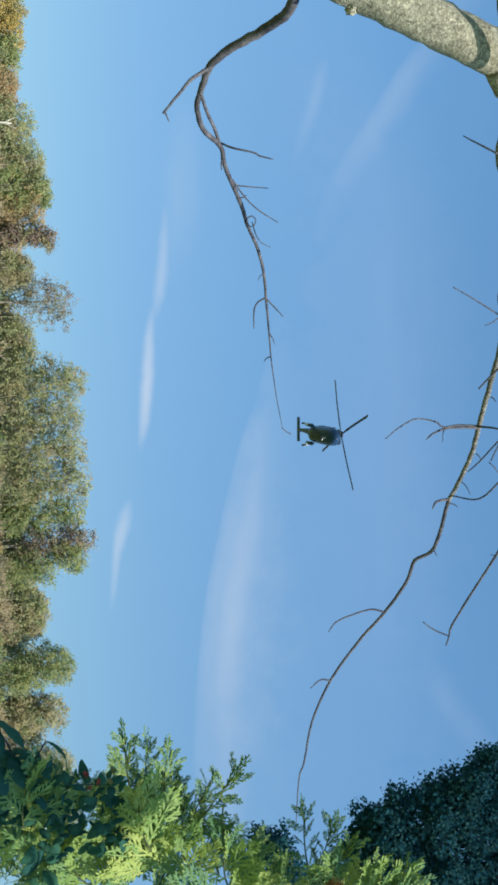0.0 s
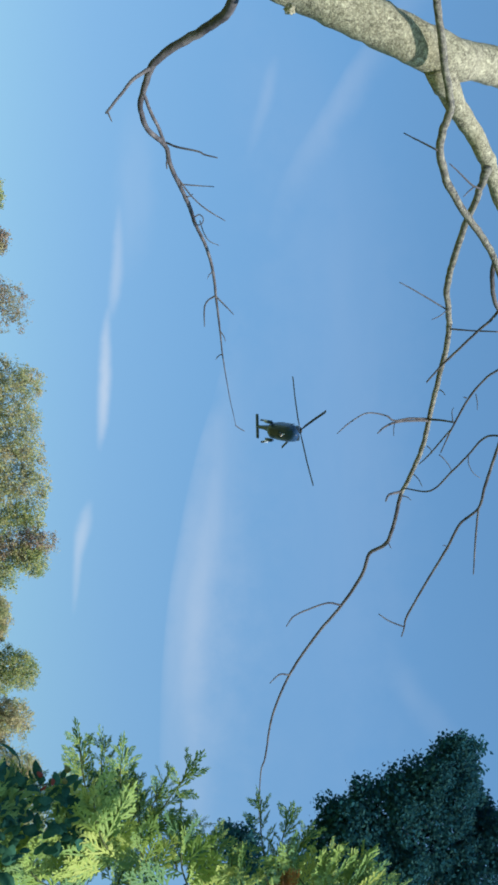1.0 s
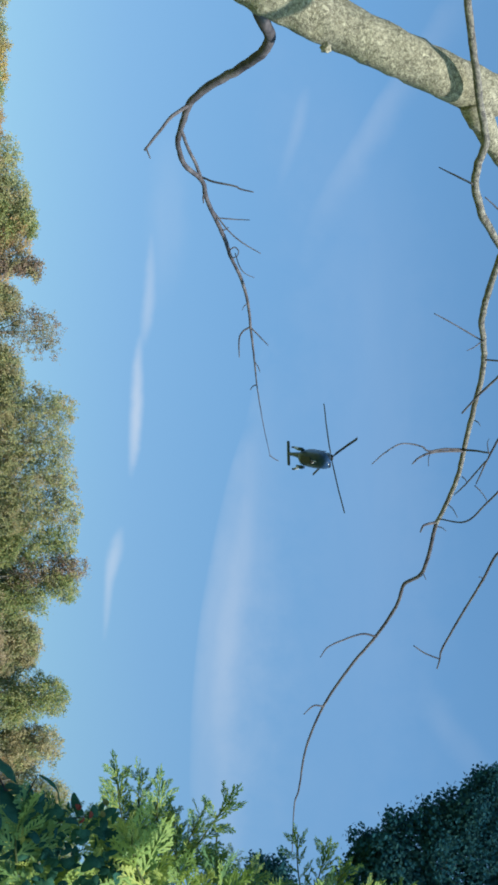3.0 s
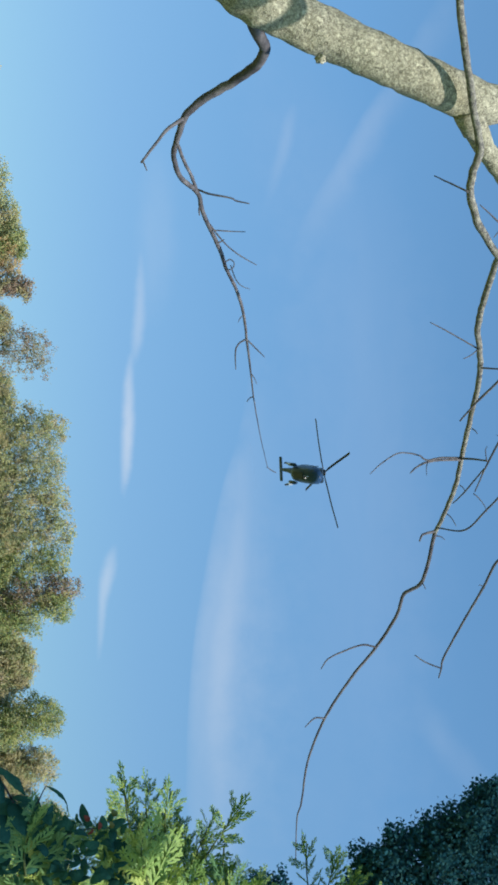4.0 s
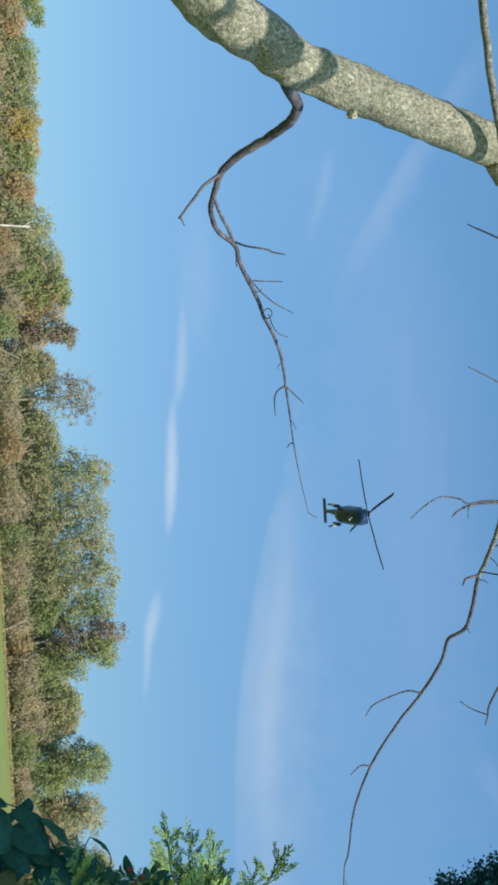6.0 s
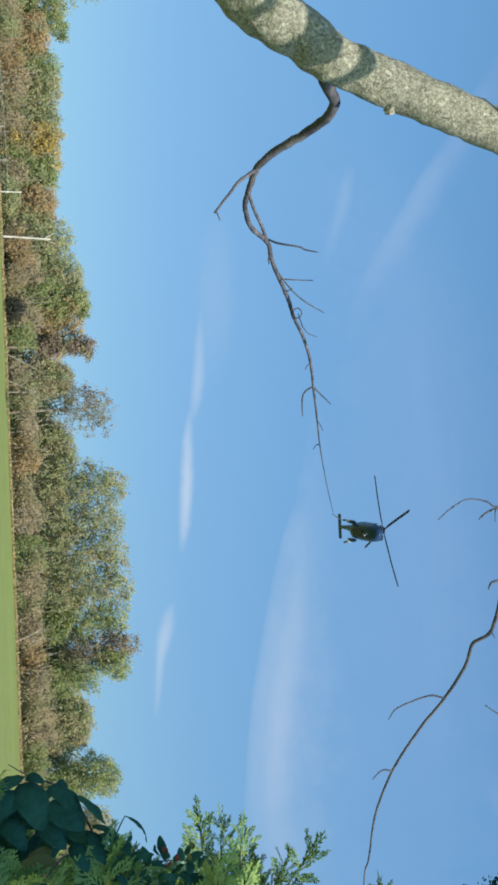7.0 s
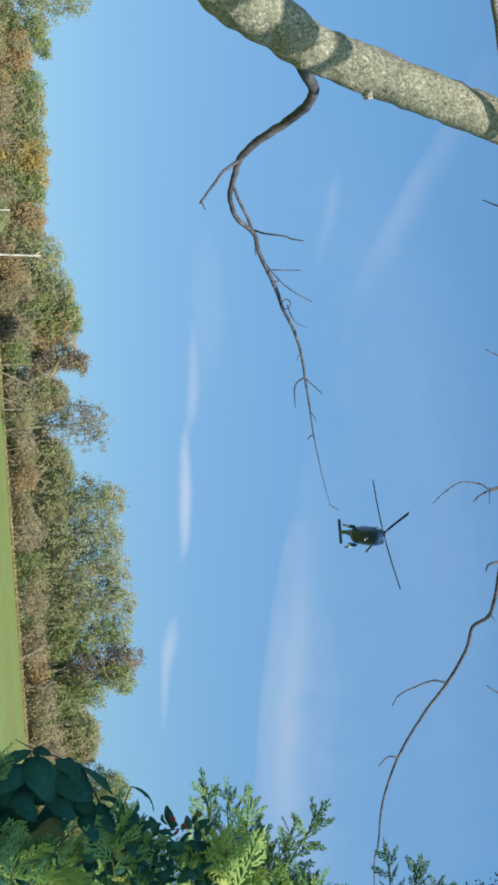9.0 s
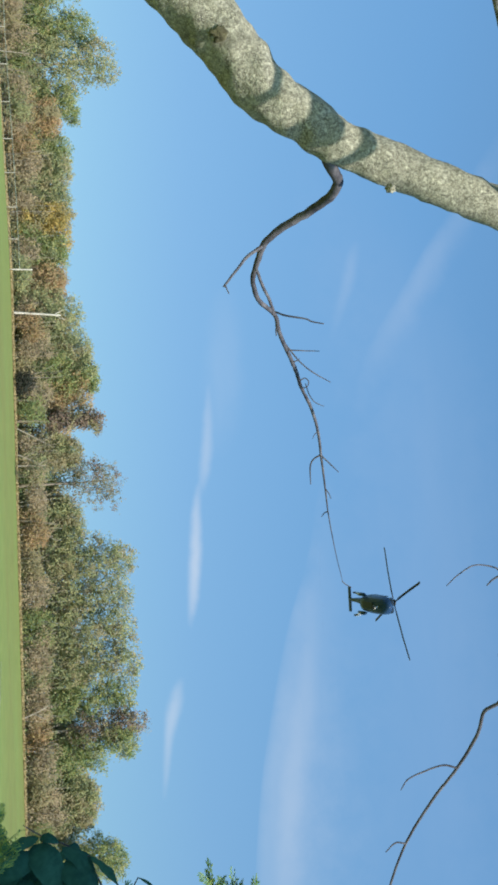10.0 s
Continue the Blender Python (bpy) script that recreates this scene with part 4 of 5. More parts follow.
def wood_tree(x, y, h, w, sort, seed, low=0.25, leaves=11500, size=0.30):
    """A tree of height h and crown width w; low: where its crown begins, as part of the height."""
    rng = np.random.default_rng(seed)
    h -= lie(x, y)
    words = {"olive": "olive green", "green": "deep green", "gold": "golden yellow", "rust": "rusty brown", "maroon": "dull reddish", "brown": "dull brown", "grey": "thin greyish"}
    tree = thing("tree", pose(x, y, lie(x, y), 0, 0, rng.uniform(-20, 20)), f"{words[sort]} autumn tree at the edge of the field", "tree", "trees of the wood")
    r = w * 0.66
    lean = rng.normal() * 0.05 * h
    tk = [(0, 0, -0.2, 0.016 * h + 0.04), (lean * 0.3, 0, h * 0.3, 0.012 * h), (lean * 0.7, 0, h * 0.65, 0.007 * h), (lean, 0, h * 0.93, 0.02)]
    part("trunk", tube(tk, 7, 4, freq=2), FAR_BARK, tree)
    lobes = []
    n = 9
    for i in range(n):
        u = (i + 0.5) / n
        z = h * (low + (0.92 - low) * u)
        rr = r * (0.45 + 0.5 * math.sin(math.pi * min(1, 0.2 + u * 0.75))) * rng.uniform(0.6, 0.95)
        off = (r - rr) * rng.uniform(0.3, 1.0)
        a = i * 2.4 + rng.uniform(-0.5, 0.5)
        zz = min(z, h - rr * 0.75)
        lobes.append((lean * u + math.cos(a) * off, math.sin(a) * off * 0.8, zz, rr * 0.8, rr * 0.72))
        if i % 2:
            q = lobes[-1]
            part("limb", tube([(lean * u * 0.5, 0, z * 0.62, 0.006 * h), (q[0] * 0.5, q[1] * 0.5, z * 0.82, 0.004 * h), (q[0], q[1], zz + rr * 0.3, 0.02)], 5, 3, freq=3), FAR_BARK, tree)
    lobes.append((lean, 0, h - r * 0.42, r * 0.5, r * 0.42))
    for _ in range(26):
        q = lobes[int(rng.integers(0, n + 1))]
        d = rng.normal(size=3)
        d /= np.linalg.norm(d)
        e = rng.uniform(0.22, 0.55)
        lobes.append((q[0] + d[0] * q[3] * 1.05, q[1] + d[1] * q[3] * 1.05, q[2] + d[2] * q[4] * 1.05, e, e))
    c = lobes_fill(lobes, leaves, rng, size * 0.9, leaves // 10, 0.07)
    c = c[c[:, 2] > 0.2]
    turning = noise_split(c, seed)
    for places, kind in ((c[~turning], sort), (c[turning], TURNED[sort])):
        part("crown", leaf_mesh("crown", places, rng.uniform(0.6, 1.25, len(places)) * size, CROWNS[kind], rng, (1.5, -2.8, 2.4), 0.7), None, tree)


WOODS = [
    (-112, 152, 13, 11, "olive"), (-104, 150, 13.2, 10, "olive"), (-97, 151, 14.6, 9, "green"), (-88.6, 150, 18.0, 12.0, "olive"), (-83.6, 152, 11.4, 7.5, "green"),
    (-80, 150, 8.2, 7.5, "rust"), (-75, 152, 9.8, 8.75, "green"), (-70, 151, 9.6, 8.75, "olive"), (-65.5, 150, 9.2, 7.5, "olive"), (-61.5, 149, 9.2, 6.88, "gold"),
    (-57, 150, 8.6, 7.5, "green"), (-52, 151, 8.2, 8.12, "rust"), (-46.5, 150, 10.4, 10, "olive"), (-41, 151, 12.0, 8, "olive"), (-37, 150, 12.6, 7, "green"),
]
WOODS += [
    (-33, 151, 11.6, 7, "rust"), (-29.6, 149, 12.9, 3.4, "maroon"), (-25, 150, 9.6, 7, "brown"), (-14.8, 151, 9.6, 7, "olive"),
    (-9.8, 150, 16.2, 8.5, "olive"), (-4.0, 151, 15.9, 9, "olive"), (2.2, 150, 15.7, 8.5, "olive"), (7.2, 150, 16.4, 8, "olive"), (12.2, 151, 15.4, 7.5, "green"),
    (16.4, 150, 17.0, 6.0, "maroon"), (20.4, 150, 15.4, 7.5, "green"), (25.2, 151, 10.3, 6, "olive"), (29.0, 151, 9.6, 6, "brown"),
    (35.4, 149, 13.8, 8, "green"), (42.6, 151, 12.8, 7, "brown"), (49, 150, 13.5, 8, "olive"), (57, 151, 14, 9, "olive"),
]
for i, (x, y, h, w, sort) in enumerate(WOODS):
    h += 1.3 if h > 11 and -14 < x < 25 else 0.5
    wood_tree(x, y, h, w, sort, 100 + i, 0.4 if sort == "maroon" else 0.12 if h > 11 else 0.05, 6500 if sort == "maroon" else 13000)
wood_tree(-20.0, 151, 16.2, 9.5, "grey", 90, 0.5, 4300, 0.27)
rng = np.random.default_rng(77)
for i in range(34):
    x = -116 + i * 5.2 + rng.uniform(-1.5, 1.5)
    h = 8.3 if x < -46 else 8.6 if x < -13 else 9.0 if x < 24 else 9.6
    wood_tree(x, 155.5 + rng.uniform(-1.5, 3), h * rng.uniform(0.85, 1.1), 10, ("olive", "brown", "rust", "green", "brown")[i % 5], 300 + i, 0.02, 5200, 0.40)


def bush(x, y, h, w, sort, seed):
    rng = np.random.default_rng(seed)
    b = thing("bush", pose(x, y, lie(x, y)), f"tangled {sort} bush at the wood's edge", "bush", "bushes along the wood")
    for k in range(5):
        a, s = rng.uniform(-0.45, 0.45) * w, rng.normal() * 0.12 * w
        part("stem", tube([(a, -0.2, -0.1, 0.045), (a + s * 0.4, -0.5, h * 0.5, 0.04), (a + s, -0.6, h * rng.uniform(0.8, 1.2), 0.02)], 5, 3, freq=3), (FAR_BARK, THIN_BARK)[k % 2], b)
    lobes = [(rng.uniform(-0.4, 0.4) * w, rng.uniform(-0.5, 0.5), h * rng.uniform(0.25, 0.7), w * 0.28, h * 0.3) for _ in range(6)]
    c = lobes_fill(lobes, 2200, rng, 0.28, 330)
    c = c[c[:, 2] > 0.05]
    part("crown", leaf_mesh("crown", c, rng.uniform(0.16, 0.36, len(c)), CROWNS[sort], rng, (1.4, -2.6, 2.0), 0.6), None, b)


rng = np.random.default_rng(78)
for i in range(46):
    x = -114 + i * 3.7 + rng.uniform(-1.3, 1.3)
    bush(x, 146.3 + rng.uniform(-0.8, 1.5), rng.uniform(3.5, 7.0) if x < 2 else rng.uniform(3.0, 6.0), rng.uniform(4.5, 6.5), ("tangled", "olive", "tangled", "rust", "tangled", "brown", "tangled", "green")[i % 8], 500 + i)


bush(-33.5, 143.8, 3.6, 4.2, "dark", 560)


def pale_tree(x, y, h, lean, seed):
    rng = np.random.default_rng(seed)
    t = thing("dead_tree", pose(x, y, lie(x, y)), "bare dead tree with a pale bleached trunk", "tree", "dead trees")
    mat, g = (PALE_BARK, 1.0) if seed == 700 else (THIN_BARK, 0.5)
    part("trunk", tube([(0, 0, -0.1, 0.19 * g), (lean * 0.4, -0.1, h * 0.4, 0.17 * g), (lean, -0.2, h, 0.10 * g)], 7, 4, freq=2), mat, t)
    for k in range(4 if g < 1 else 2):
        u = rng.uniform(0.45, 0.95) if g < 1 else 0.86
        s = (-1, 1)[k % 2]
        part("limb", tube([(lean * u, -0.15, h * u, 0.08 * g), (lean * u + s * 0.4, -0.3, h * u + 0.7, 0.06 * g), (lean * u + s * 0.8, -0.35, h * u + 1.6, 0.03 * g)], 5, 3, freq=3), mat, t)


for i, (x, y, h, lean) in enumerate([(-45.3, 144.6, 7.2, 0.5), (-28.0, 145.2, 4.4, 2.6), (-24.0, 145.1, 2.6, 1.2), (-22.2, 145.2, 4.4, 0.1), (-12.2, 145.3, 5.0, 0.5), (13.6, 145.0, 3.2, -1.2), (-5.2, 145.2, 4.2, 0.8), (-88, 145, 5.0, 0.4)]):
    pale_tree(x, y, h, lean, 700 + i)


# ---- tall dry grass along the field's edge ----
rng = np.random.default_rng(9)
n = 14000
c = np.stack([rng.uniform(-120, 62, n), 143.3 + rng.normal(size=n) * 0.5, rng.uniform(0.03, 0.30, n)], 1)
c[:, 2] += [lie(x, y) for x, y in c[:, :2]]
me = leaf_mesh("dry_grass", c, rng.uniform(0.22, 0.5, n), STRAW, rng, (0.8, -1.6, 1.0), 0.4)
tagged(new("dry_grass", me), "strip of tall straw-coloured grass before the wood", "grass", kind="stuff")


# ---- fence ----
def fence():
    """Low chain-link fence across the dip."""
    f = thing("fence", pose(-88, 131, lie(-88, 131)), "low wire fence with pale posts and a green-grey rail", "fence")
    pts = [Vector((x, 130.0, lie(x, 130))) for x in (-88.6, -82.6, -76.9, -71.2, -65.7, -60.7, -55.7, -51.1, -46.8)]
    base = Vector((-88, 131, lie(-88, 131)))
    for i, p in enumerate(pts):
        p = p - base
        part("post", tube([(p.x, p.y, p.z - 0.1, 0.045), (p.x, p.y, p.z + 0.7, 0.045), (p.x, p.y, p.z + 1.38, 0.04)], 7, 2), PALE_POST, f)
        if i + 1 < len(pts):
            q = pts[i + 1] - base
            for z, r in ((1.36, 0.032), (0.9, 0.008), (0.5, 0.008), (0.15, 0.008)):
                part("rail" if z > 1 else "wire", tube([(p.x, p.y, p.z + z, r), (*((p + q) / 2).xy, (p.z + q.z) / 2 + z - 0.01, r), (q.x, q.y, q.z + z, r)], 5, 2), STEEL, f)


fence()
post = thing("utility_post", pose(-51.8, 144, lie(-51.8, 144)), "short pale wooden post beside the wood", "post")
part("shaft", tube([(0, 0, -0.1, 0.12), (0, 0, 1.6, 0.11), (0.02, 0, 3.3, 0.09)], 8, 3), PALE_POST, post)


# ---- rope on the grass ----
def rope(points):
    """Thin pale rope lying on the field along points (x, y)."""
    t = thing("rope", pose(*points[0], 0), "thin white rope lying in a loop on the grass", "rope", "ropes on the field")
    part("strand", tube([(x - points[0][0], y - points[0][1], 0.010, 0.012) for x, y in points], 5, 8, freq=3), ROPE, t)


rope([(-13.0, 33.5), (-14.0, 40.7), (-14.4, 47.6), (-12.2, 51.5), (-8.0, 46.0), (-5.0, 41.1), (-2.6, 36.7), (-0.9, 34.1), (0.4, 33.5), (1.5, 33.8), (2.7, 35.0), (4.0, 37.8), (4.8, 40.8), (4.9, 45.0), (3.8, 49.1), (2.0, 52)])
rope([(0.3, 33.7), (0.7, 32.9), (1.4, 31.2), (2.0, 29.9), (3.4, 27.2)])


# ---- helicopter ----
def loft(sections, sides=20, power=2.5):
    """Rounded hull: sections of (y, centre x, half width, low z, high z)."""
    bm = bmesh.new()
    rings = []
    for y, cx, hw, z0, z1 in sections:
        ring = []
        for k in range(sides):
            a = 2 * math.pi * k / sides
            c, s = math.cos(a), math.sin(a)
            ring.append(bm.verts.new((cx + hw * math.copysign(abs(c) ** (2 / power), c), y, (z0 + z1) / 2 + (z1 - z0) / 2 * math.copysign(abs(s) ** (2 / power), s))))
        rings.append(ring)
    for a, b in zip(rings, rings[1:]):
        for k in range(sides):
            bm.faces.new((a[k], a[(k + 1) % sides], b[(k + 1) % sides], b[k]))
    bm.faces.new(rings[0][::-1])
    bm.faces.new(rings[-1])
    bmesh.ops.recalc_face_normals(bm, faces=bm.faces)
    return bm


def disc(r, h, m, sides=16):
    bm = bmesh.new()
    bmesh.ops.create_cone(bm, cap_ends=True, segments=sides, radius1=r, radius2=r, depth=h)
    bmesh.ops.bevel(bm, geom=[e for e in bm.edges if len({round(v.co.z, 3) for v in e.verts}) == 1], offset=min(r, h) * 0.25, segments=2, affect="EDGES")
    bmesh.ops.transform(bm, matrix=m, verts=bm.verts)
    return bm


def helicopter(m):
    h = thing("helicopter", m, "dark navy helicopter in flight with its wheels down", "helicopter")
    part("fuselage", loft([(-4.6, 0, 0.12, -0.55, -0.30), (-4.3, 0, 0.48, -0.85, 0.0), (-3.6, 0, 0.80, -1.05, 0.45), (-2.6, 0, 0.92, -1.15, 0.85), (-1.4, 0, 0.95, -1.18, 1.0),
          (0.2, 0, 0.95, -1.18, 1.0), (1.6, 0, 0.90, -1.05, 0.95), (2.6, 0, 0.70, -0.70, 0.85), (3.4, 0, 0.45, -0.30, 0.70)]), HULL, h, "dark navy hull")
    part("engine_cowling", loft([(-1.6, 0, 0.3, 0.85, 1.1), (-1.0, 0, 0.62, 0.8, 1.55), (0.6, 0, 0.68, 0.8, 1.65), (1.8, 0, 0.55, 0.7, 1.45), (2.8, 0, 0.25, 0.6, 1.0)]), HULL, h)
    part("tail_boom", loft([(2.9, 0, 0.50, -0.35, 0.72), (4.6, 0, 0.34, 0.0, 0.68), (6.6, 0, 0.20, 0.22, 0.62), (8.4, 0, 0.13, 0.34, 0.60)], 14), HULL, h)
    part("tail_fin", loft([(7.6, 0, 0.04, 0.4, 0.9), (8.0, 0, 0.07, 0.3, 1.8), (8.5, 0, 0.06, 0.35, 2.1), (8.8, 0, 0.03, 0.6, 2.1)], 10, 3), HULL, h)
    part("stabiliser", loft([(7.8, 0, 1.25, 0.40, 0.50), (7.95, 0, 1.45, 0.38, 0.53), (8.45, 0, 1.45, 0.40, 0.51), (8.6, 0, 1.35, 0.43, 0.48)], 16, 8), HULL, h)
    for s in (-1, 1):
        part("sponson", loft([(0.5, s * 0.95, 0.10, -1.05, -0.75), (1.0, s * 1.0, 0.20, -1.12, -0.66), (2.0, s * 1.0, 0.20, -1.08, -0.66), (2.7, s * 0.95, 0.10, -0.95, -0.7)], 12), HULL, h)
        leg = part("gear_leg", tube([(s * 1.0, 1.7, -1.0, 0.09), (s * 1.10, 1.8, -1.30, 0.07), (s * 1.14, 1.85, -1.50, 0.06)], 8, 3), GEAR, h, "white undercarriage leg")
        wheel = part("wheel", disc(0.22, 0.16, pose(s * 1.22, 1.85, -1.55, 0, 90, 0)), RUBBER, h)
        part("rim", disc(0.14, 0.19, pose(s * 1.22, 1.85, -1.55, 0, 90, 0)), GEAR, wheel)
        door = part("gear_door", loft([(1.2, s * 1.18, 0.02, -1.55, -1.1), (1.6, s * 1.24, 0.03, -1.6, -1.05), (2.2, s * 1.24, 0.03, -1.6, -1.05), (2.5, s * 1.18, 0.02, -1.5, -1.1)], 8, 3), GEAR, h, "pale open wheel door")
        part("windscreen", loft([(-4.15, s * 0.24, 0.16, -0.12, 0.10), (-3.7, s * 0.40, 0.34, 0.0, 0.44), (-3.1, s * 0.46, 0.38, 0.1, 0.74), (-2.6, s * 0.48, 0.36, 0.3, 0.86)], 12, 3), glass_m, h, "tinted windscreen pane")
        for y in (-2.3, -1.0, 0.3):
            part("cabin_window", loft([(y, s * 0.93, 0.03, 0.05, 0.55), (y + 0.1, s * 0.935, 0.035, -0.02, 0.62), (y + 0.9, s * 0.935, 0.035, -0.02, 0.62), (y + 1.0, s * 0.93, 0.03, 0.05, 0.55)], 10, 5), glass_m, h)
    part("nose_leg", tube([(0, -3.2, -1.0, 0.07), (0, -3.25, -1.4, 0.055), (0, -3.3, -1.6, 0.05)], 8, 2), GEAR, h)
    nw = part("nose_wheel", disc(0.22, 0.26, pose(0, -3.3, -1.65, 0, 90, 0)), RUBBER, h)
    part("rim", disc(0.12, 0.29, pose(0, -3.3, -1.65, 0, 90, 0)), GEAR, nw)
    part("belly_panel", loft([(-2.0, 0, 0.3, -1.21, -1.16), (-1.8, 0, 0.42, -1.215, -1.16), (0.6, 0, 0.42, -1.215, -1.16), (0.8, 0, 0.3, -1.21, -1.16)], 12, 5), HULL_GOLD, h, "dull grey belly panel")
    part("landing_light", disc(0.14, 0.10, pose(0.12, -2.5, -1.17)), LAMP, h, "lit white landing light")
    part("mast", tube([(0, 0, 1.5, 0.16), (0, 0, 1.9, 0.12), (0, 0, 2.25, 0.12)], 10, 2), ROTOR, h)
    rotor = part("main_rotor", disc(0.36, 0.20, pose(0, 0, 2.2)), ROTOR, h)
    for k in range(4):
        a = radians(68 + 90 * k)
        droop = 0.25
        bm = loft([(0.3, 0, 0.07, 2.15, 2.24), (1.0, 0, 0.10, 2.17, 2.25), (1.3, 0.03, 0.14, 2.18, 2.24), (3.8, 0.03, 0.14, 2.22 + droop * 0.3, 2.27 + droop * 0.3), (6.1, 0.03, 0.14, 2.24 + droop, 2.28 + droop), (6.4, 0.08, 0.12, 2.25 + droop, 2.28 + droop)], 10, 3)
        bmesh.ops.transform(bm, matrix=Matrix.Rotation(a, 4, "Z"), verts=bm.verts)
        part("rotor_blade", bm, ROTOR, rotor)
    tr = part("tail_rotor", disc(0.12, 0.16, pose(0.22, 8.4, 1.5, 0, 90, 0)), ROTOR, h)
    for k in range(4):
        bm = loft([(0.1, 0, 0.05, -0.02, 0.02), (0.3, 0, 0.09, -0.015, 0.015), (1.0, 0, 0.08, -0.015, 0.015)], 8, 3)
        bmesh.ops.transform(bm, matrix=pose(0.30, 8.4, 1.5) @ Matrix.Rotation(radians(45 + 90 * k), 4, "X"), verts=bm.verts)
        part("tail_blade", bm, ROTOR, tr)
    return h


helicopter(pose(0.75, 101.5, 37.75, -4, 0, 5))


# ---- high thin clouds ----
def cloud_material():
    m = bpy.data.materials.new("thin_cloud")
    m.use_nodes = True
    nt = m.node_tree
    nt.nodes.remove(nt.nodes["Principled BSDF"])
    uv = nt.nodes.new("ShaderNodeUVMap")
    sep = nt.nodes.new("ShaderNodeSeparateXYZ")
    nt.links.new(uv.outputs[0], sep.inputs[0])

    def math_node(op, a, b=0.0):
        n = nt.nodes.new("ShaderNodeMath")
        n.operation = op
        for s, v in zip(n.inputs, (a, b)):
            if isinstance(v, (int, float)):
                s.default_value = v
            else:
                nt.links.new(v, s)
        return n.outputs[0]

    def hump(v, power):
        """One in the middle of 0..1, none at both ends."""
        s = math_node("SINE", math_node("MULTIPLY", v, math.pi))
        return math_node("POWER", math_node("MAXIMUM", s, 0.0), power)

    n1 = noise_node(nt, 1.0, 5, 0.55)
    run = nt.nodes.new("ShaderNodeMapping")
    run.inputs["Scale"].default_value = (0.0022, 0.0022, 0.012)
    tc = nt.nodes.new("ShaderNodeTexCoord")
    nt.links.new(tc.outputs["Object"], run.inputs[0])
    nt.links.new(run.outputs[0], n1.inputs["Vector"])
    n1.inputs["Distortion"].default_value = 0.6
    r = ramp(nt, [(0.28, (0.62, 0.62, 0.62)), (0.70, (1, 1, 1))])
    nt.links.new(n1.outputs[0], r.inputs[0])
    ragged = noise_node(nt, 0.012, 6, 0.62)
    wisp = math_node("SUBTRACT", ragged.outputs[0], 0.5)
    along = math_node("MINIMUM", math_node("MAXIMUM", math_node("ADD", sep.outputs[0], math_node("MULTIPLY", wisp, 0.45)), 0.0), 1.0)
    info = nt.nodes.new("ShaderNodeObjectInfo")
    tone = nt.nodes.new("ShaderNodeSeparateColor")
    nt.links.new(info.outputs["Color"], tone.inputs[0])
    across = math_node("POWER", sep.outputs[1], math_node("MULTIPLY", tone.outputs[0], 4.0))
    over = math_node("MINIMUM", math_node("MAXIMUM", math_node("ADD", across, math_node("MULTIPLY", wisp, 0.55)), 0.0), 1.0)
    soft_ends = math_node("MULTIPLY", hump(sep.outputs[0], 0.4), hump(across, 0.7))
    a = math_node("MULTIPLY", math_node("MULTIPLY", hump(along, 0.7), hump(over, 1.3)), soft_ends)
    a = math_node("MULTIPLY", a, r.outputs[0])
    a = math_node("MULTIPLY", a, info.outputs["Alpha"])
    em, tr, ms = nt.nodes.new("ShaderNodeEmission"), nt.nodes.new("ShaderNodeBsdfTransparent"), nt.nodes.new("ShaderNodeMixShader")
    em.inputs[0].default_value, em.inputs[1].default_value = (0.70, 0.75, 0.83, 1), 0.80
    nt.links.new(a, ms.inputs[0])
    nt.links.new(tr.outputs[0], ms.inputs[1])
    nt.links.new(em.outputs[0], ms.inputs[2])
    nt.links.new(ms.outputs[0], nt.nodes["Material Output"].inputs[0])
    return m


CLOUD = cloud_material()


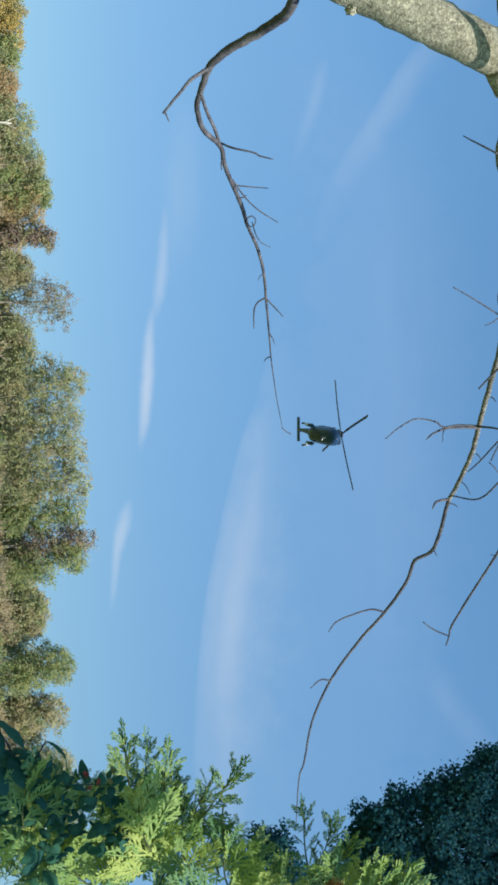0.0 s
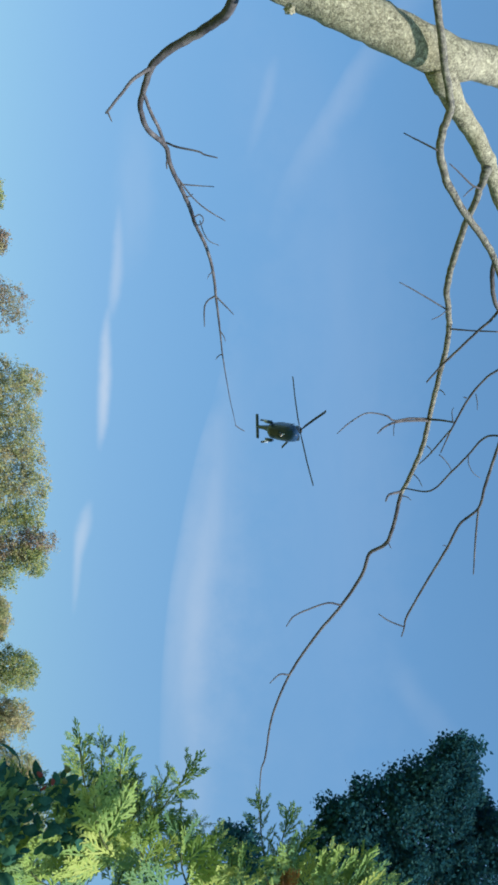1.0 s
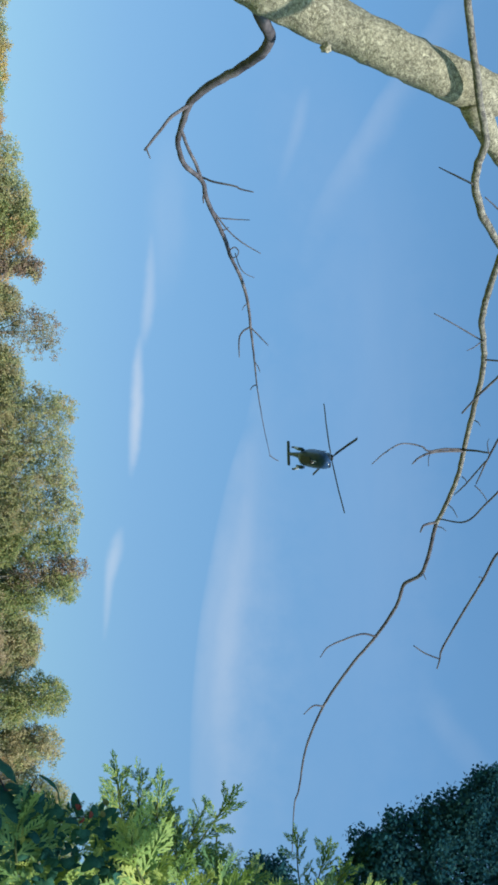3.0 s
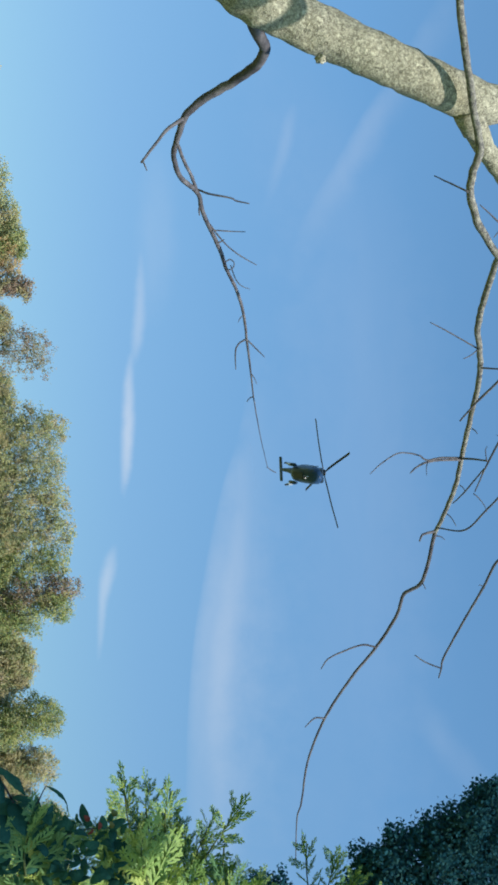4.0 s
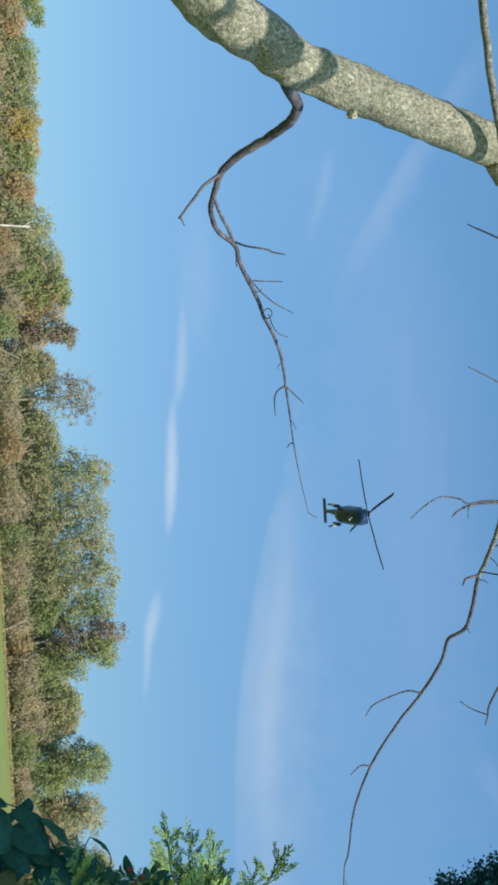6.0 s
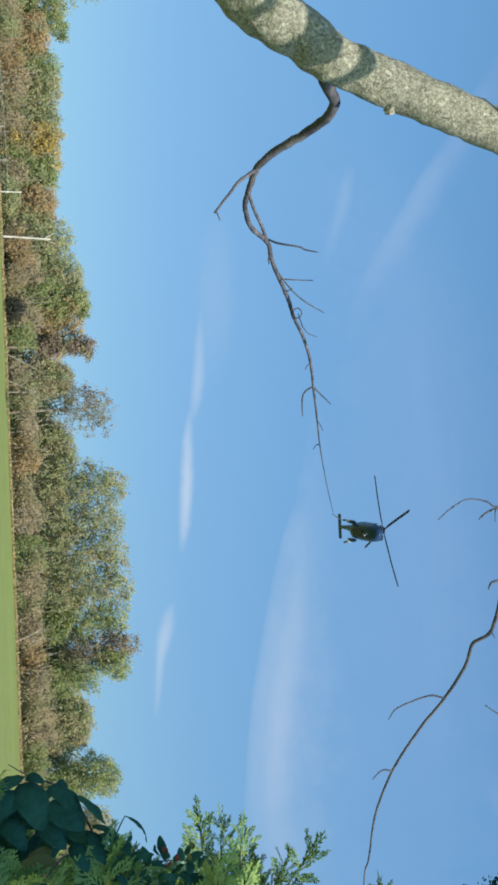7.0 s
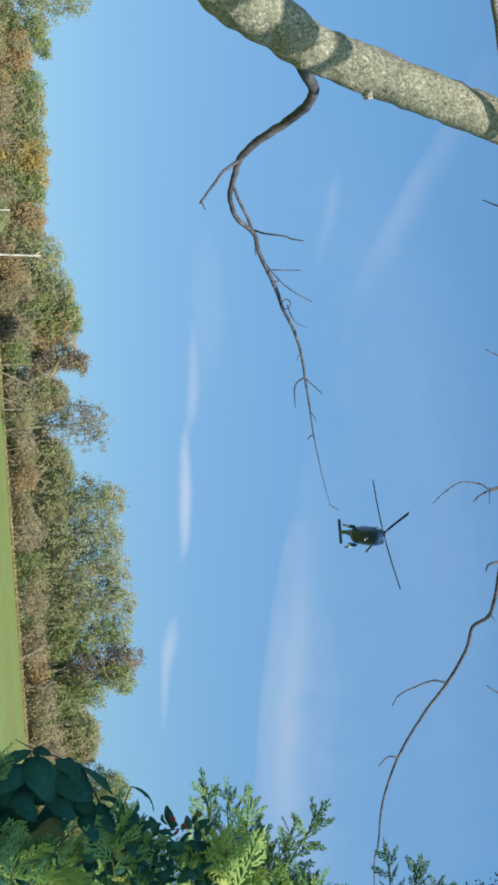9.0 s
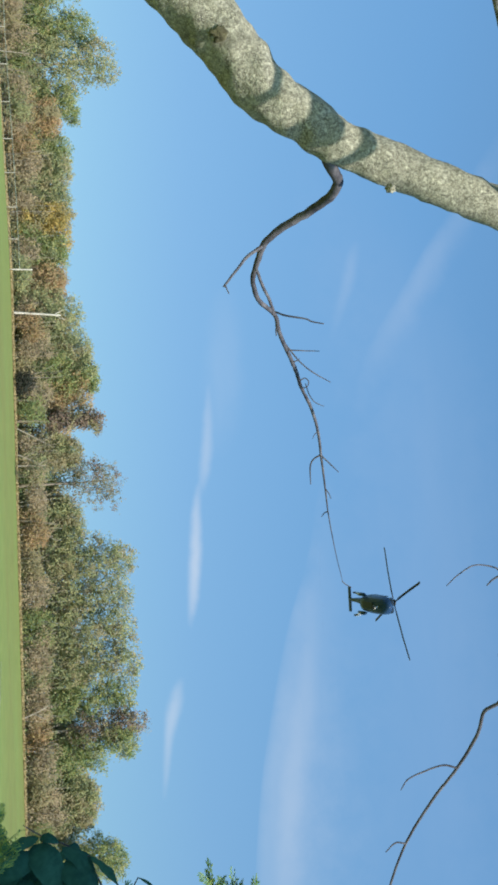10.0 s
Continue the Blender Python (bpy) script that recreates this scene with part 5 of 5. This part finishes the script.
def cloud(points, dense, lean=1.0):
    """A soft streak far off: points (x, y, z, half width) along it; lean: below one its lower edge is the crisp one, above one its upper."""
    s = spine(points, 10)
    bm = bmesh.new()
    uvl = bm.loops.layers.uv.new("UVMap")
    tang = np.gradient(s[:, :3], axis=0)
    rows = []
    for q, t in zip(s, tang):
        side = Vector(t).cross(Vector(q[:3])).normalized()
        rows.append([bm.verts.new(Vector(q[:3]) + side * q[3] * (k / 4 - 1)) for k in range(9)])
    for i in range(len(rows) - 1):
        for k in range(8):
            f = bm.faces.new((rows[i][k], rows[i][k + 1], rows[i + 1][k + 1], rows[i + 1][k]))
            for l, (du, dv) in zip(f.loops, ((0, 0), (0, 1), (1, 1), (1, 0))):
                l[uvl].uv = ((i + du) / (len(rows) - 1), (k + dv) / 8)
    ob = new("cloud", mesh_from("cloud", bm, CLOUD))
    ob.color = (lean / 4, 1, 1, dense)
    ob.visible_shadow = False
    tagged(ob, "thin white streak of high cloud in a blue sky", "cloud", "thin clouds", "structure")


cloud([(-480, 2000, 384, 6), (-380, 2000, 376, 17), (-290, 2000, 366, 20), (-225, 2000, 352, 10)], 0.30)
cloud([(-270, 2000, 351, 8), (-180, 2000, 341, 18), (-90, 2000, 333, 19), (-10, 2000, 324, 15), (45, 2000, 314, 6)], 0.52)
cloud([(130, 2000, 294, 10), (185, 2000, 277, 22), (250, 2000, 262, 15), (370, 2000, 246, 7)], 0.44)
cloud([(-300, 2000, 665, 40), (-79, 2000, 652, 80), (64, 2000, 632, 110), (207, 2000, 612, 130), (350, 2000, 594, 145), (492, 2000, 582, 155), (636, 2000, 578, 165), (830, 2000, 580, 175), (1010, 2000, 580, 175)], 0.22, 0.36)
cloud([(-120, 2000, 590, 14), (64, 2000, 572, 24), (207, 2000, 545, 32), (350, 2000, 518, 38), (492, 2000, 498, 40), (636, 2000, 490, 40), (830, 2000, 494, 42), (1010, 2000, 500, 40)], 0.13, 0.8)
cloud([(-1080, 2000, 1200, 60), (-985, 2000, 1117, 52), (-864, 2000, 1026, 46), (-771, 2000, 951, 44), (-642, 2000, 863, 44), (-529, 2000, 784, 42), (-400, 2000, 715, 26)], 0.13, 0.6)
cloud([(-800, 2000, 745, 14), (-745, 2000, 728, 22), (-680, 2000, 708, 22), (-560, 2000, 660, 12)], 0.11)
cloud([(-700, 2000, 430, 40), (-500, 2000, 420, 60), (-300, 2000, 390, 45)], 0.10)
cloud([(480, 2000, 930, 30), (560, 2000, 958, 45), (640, 2000, 1005, 50), (740, 2000, 1075, 50), (870, 2000, 1110, 50), (1010, 2000, 1150, 40)], 0.07)
cloud([(-1000, 2000, 640, 120), (-600, 2000, 800, 220), (-200, 2000, 860, 260), (200, 2000, 840, 240), (600, 2000, 800, 240), (1100, 2000, 780, 200)], 0.09)
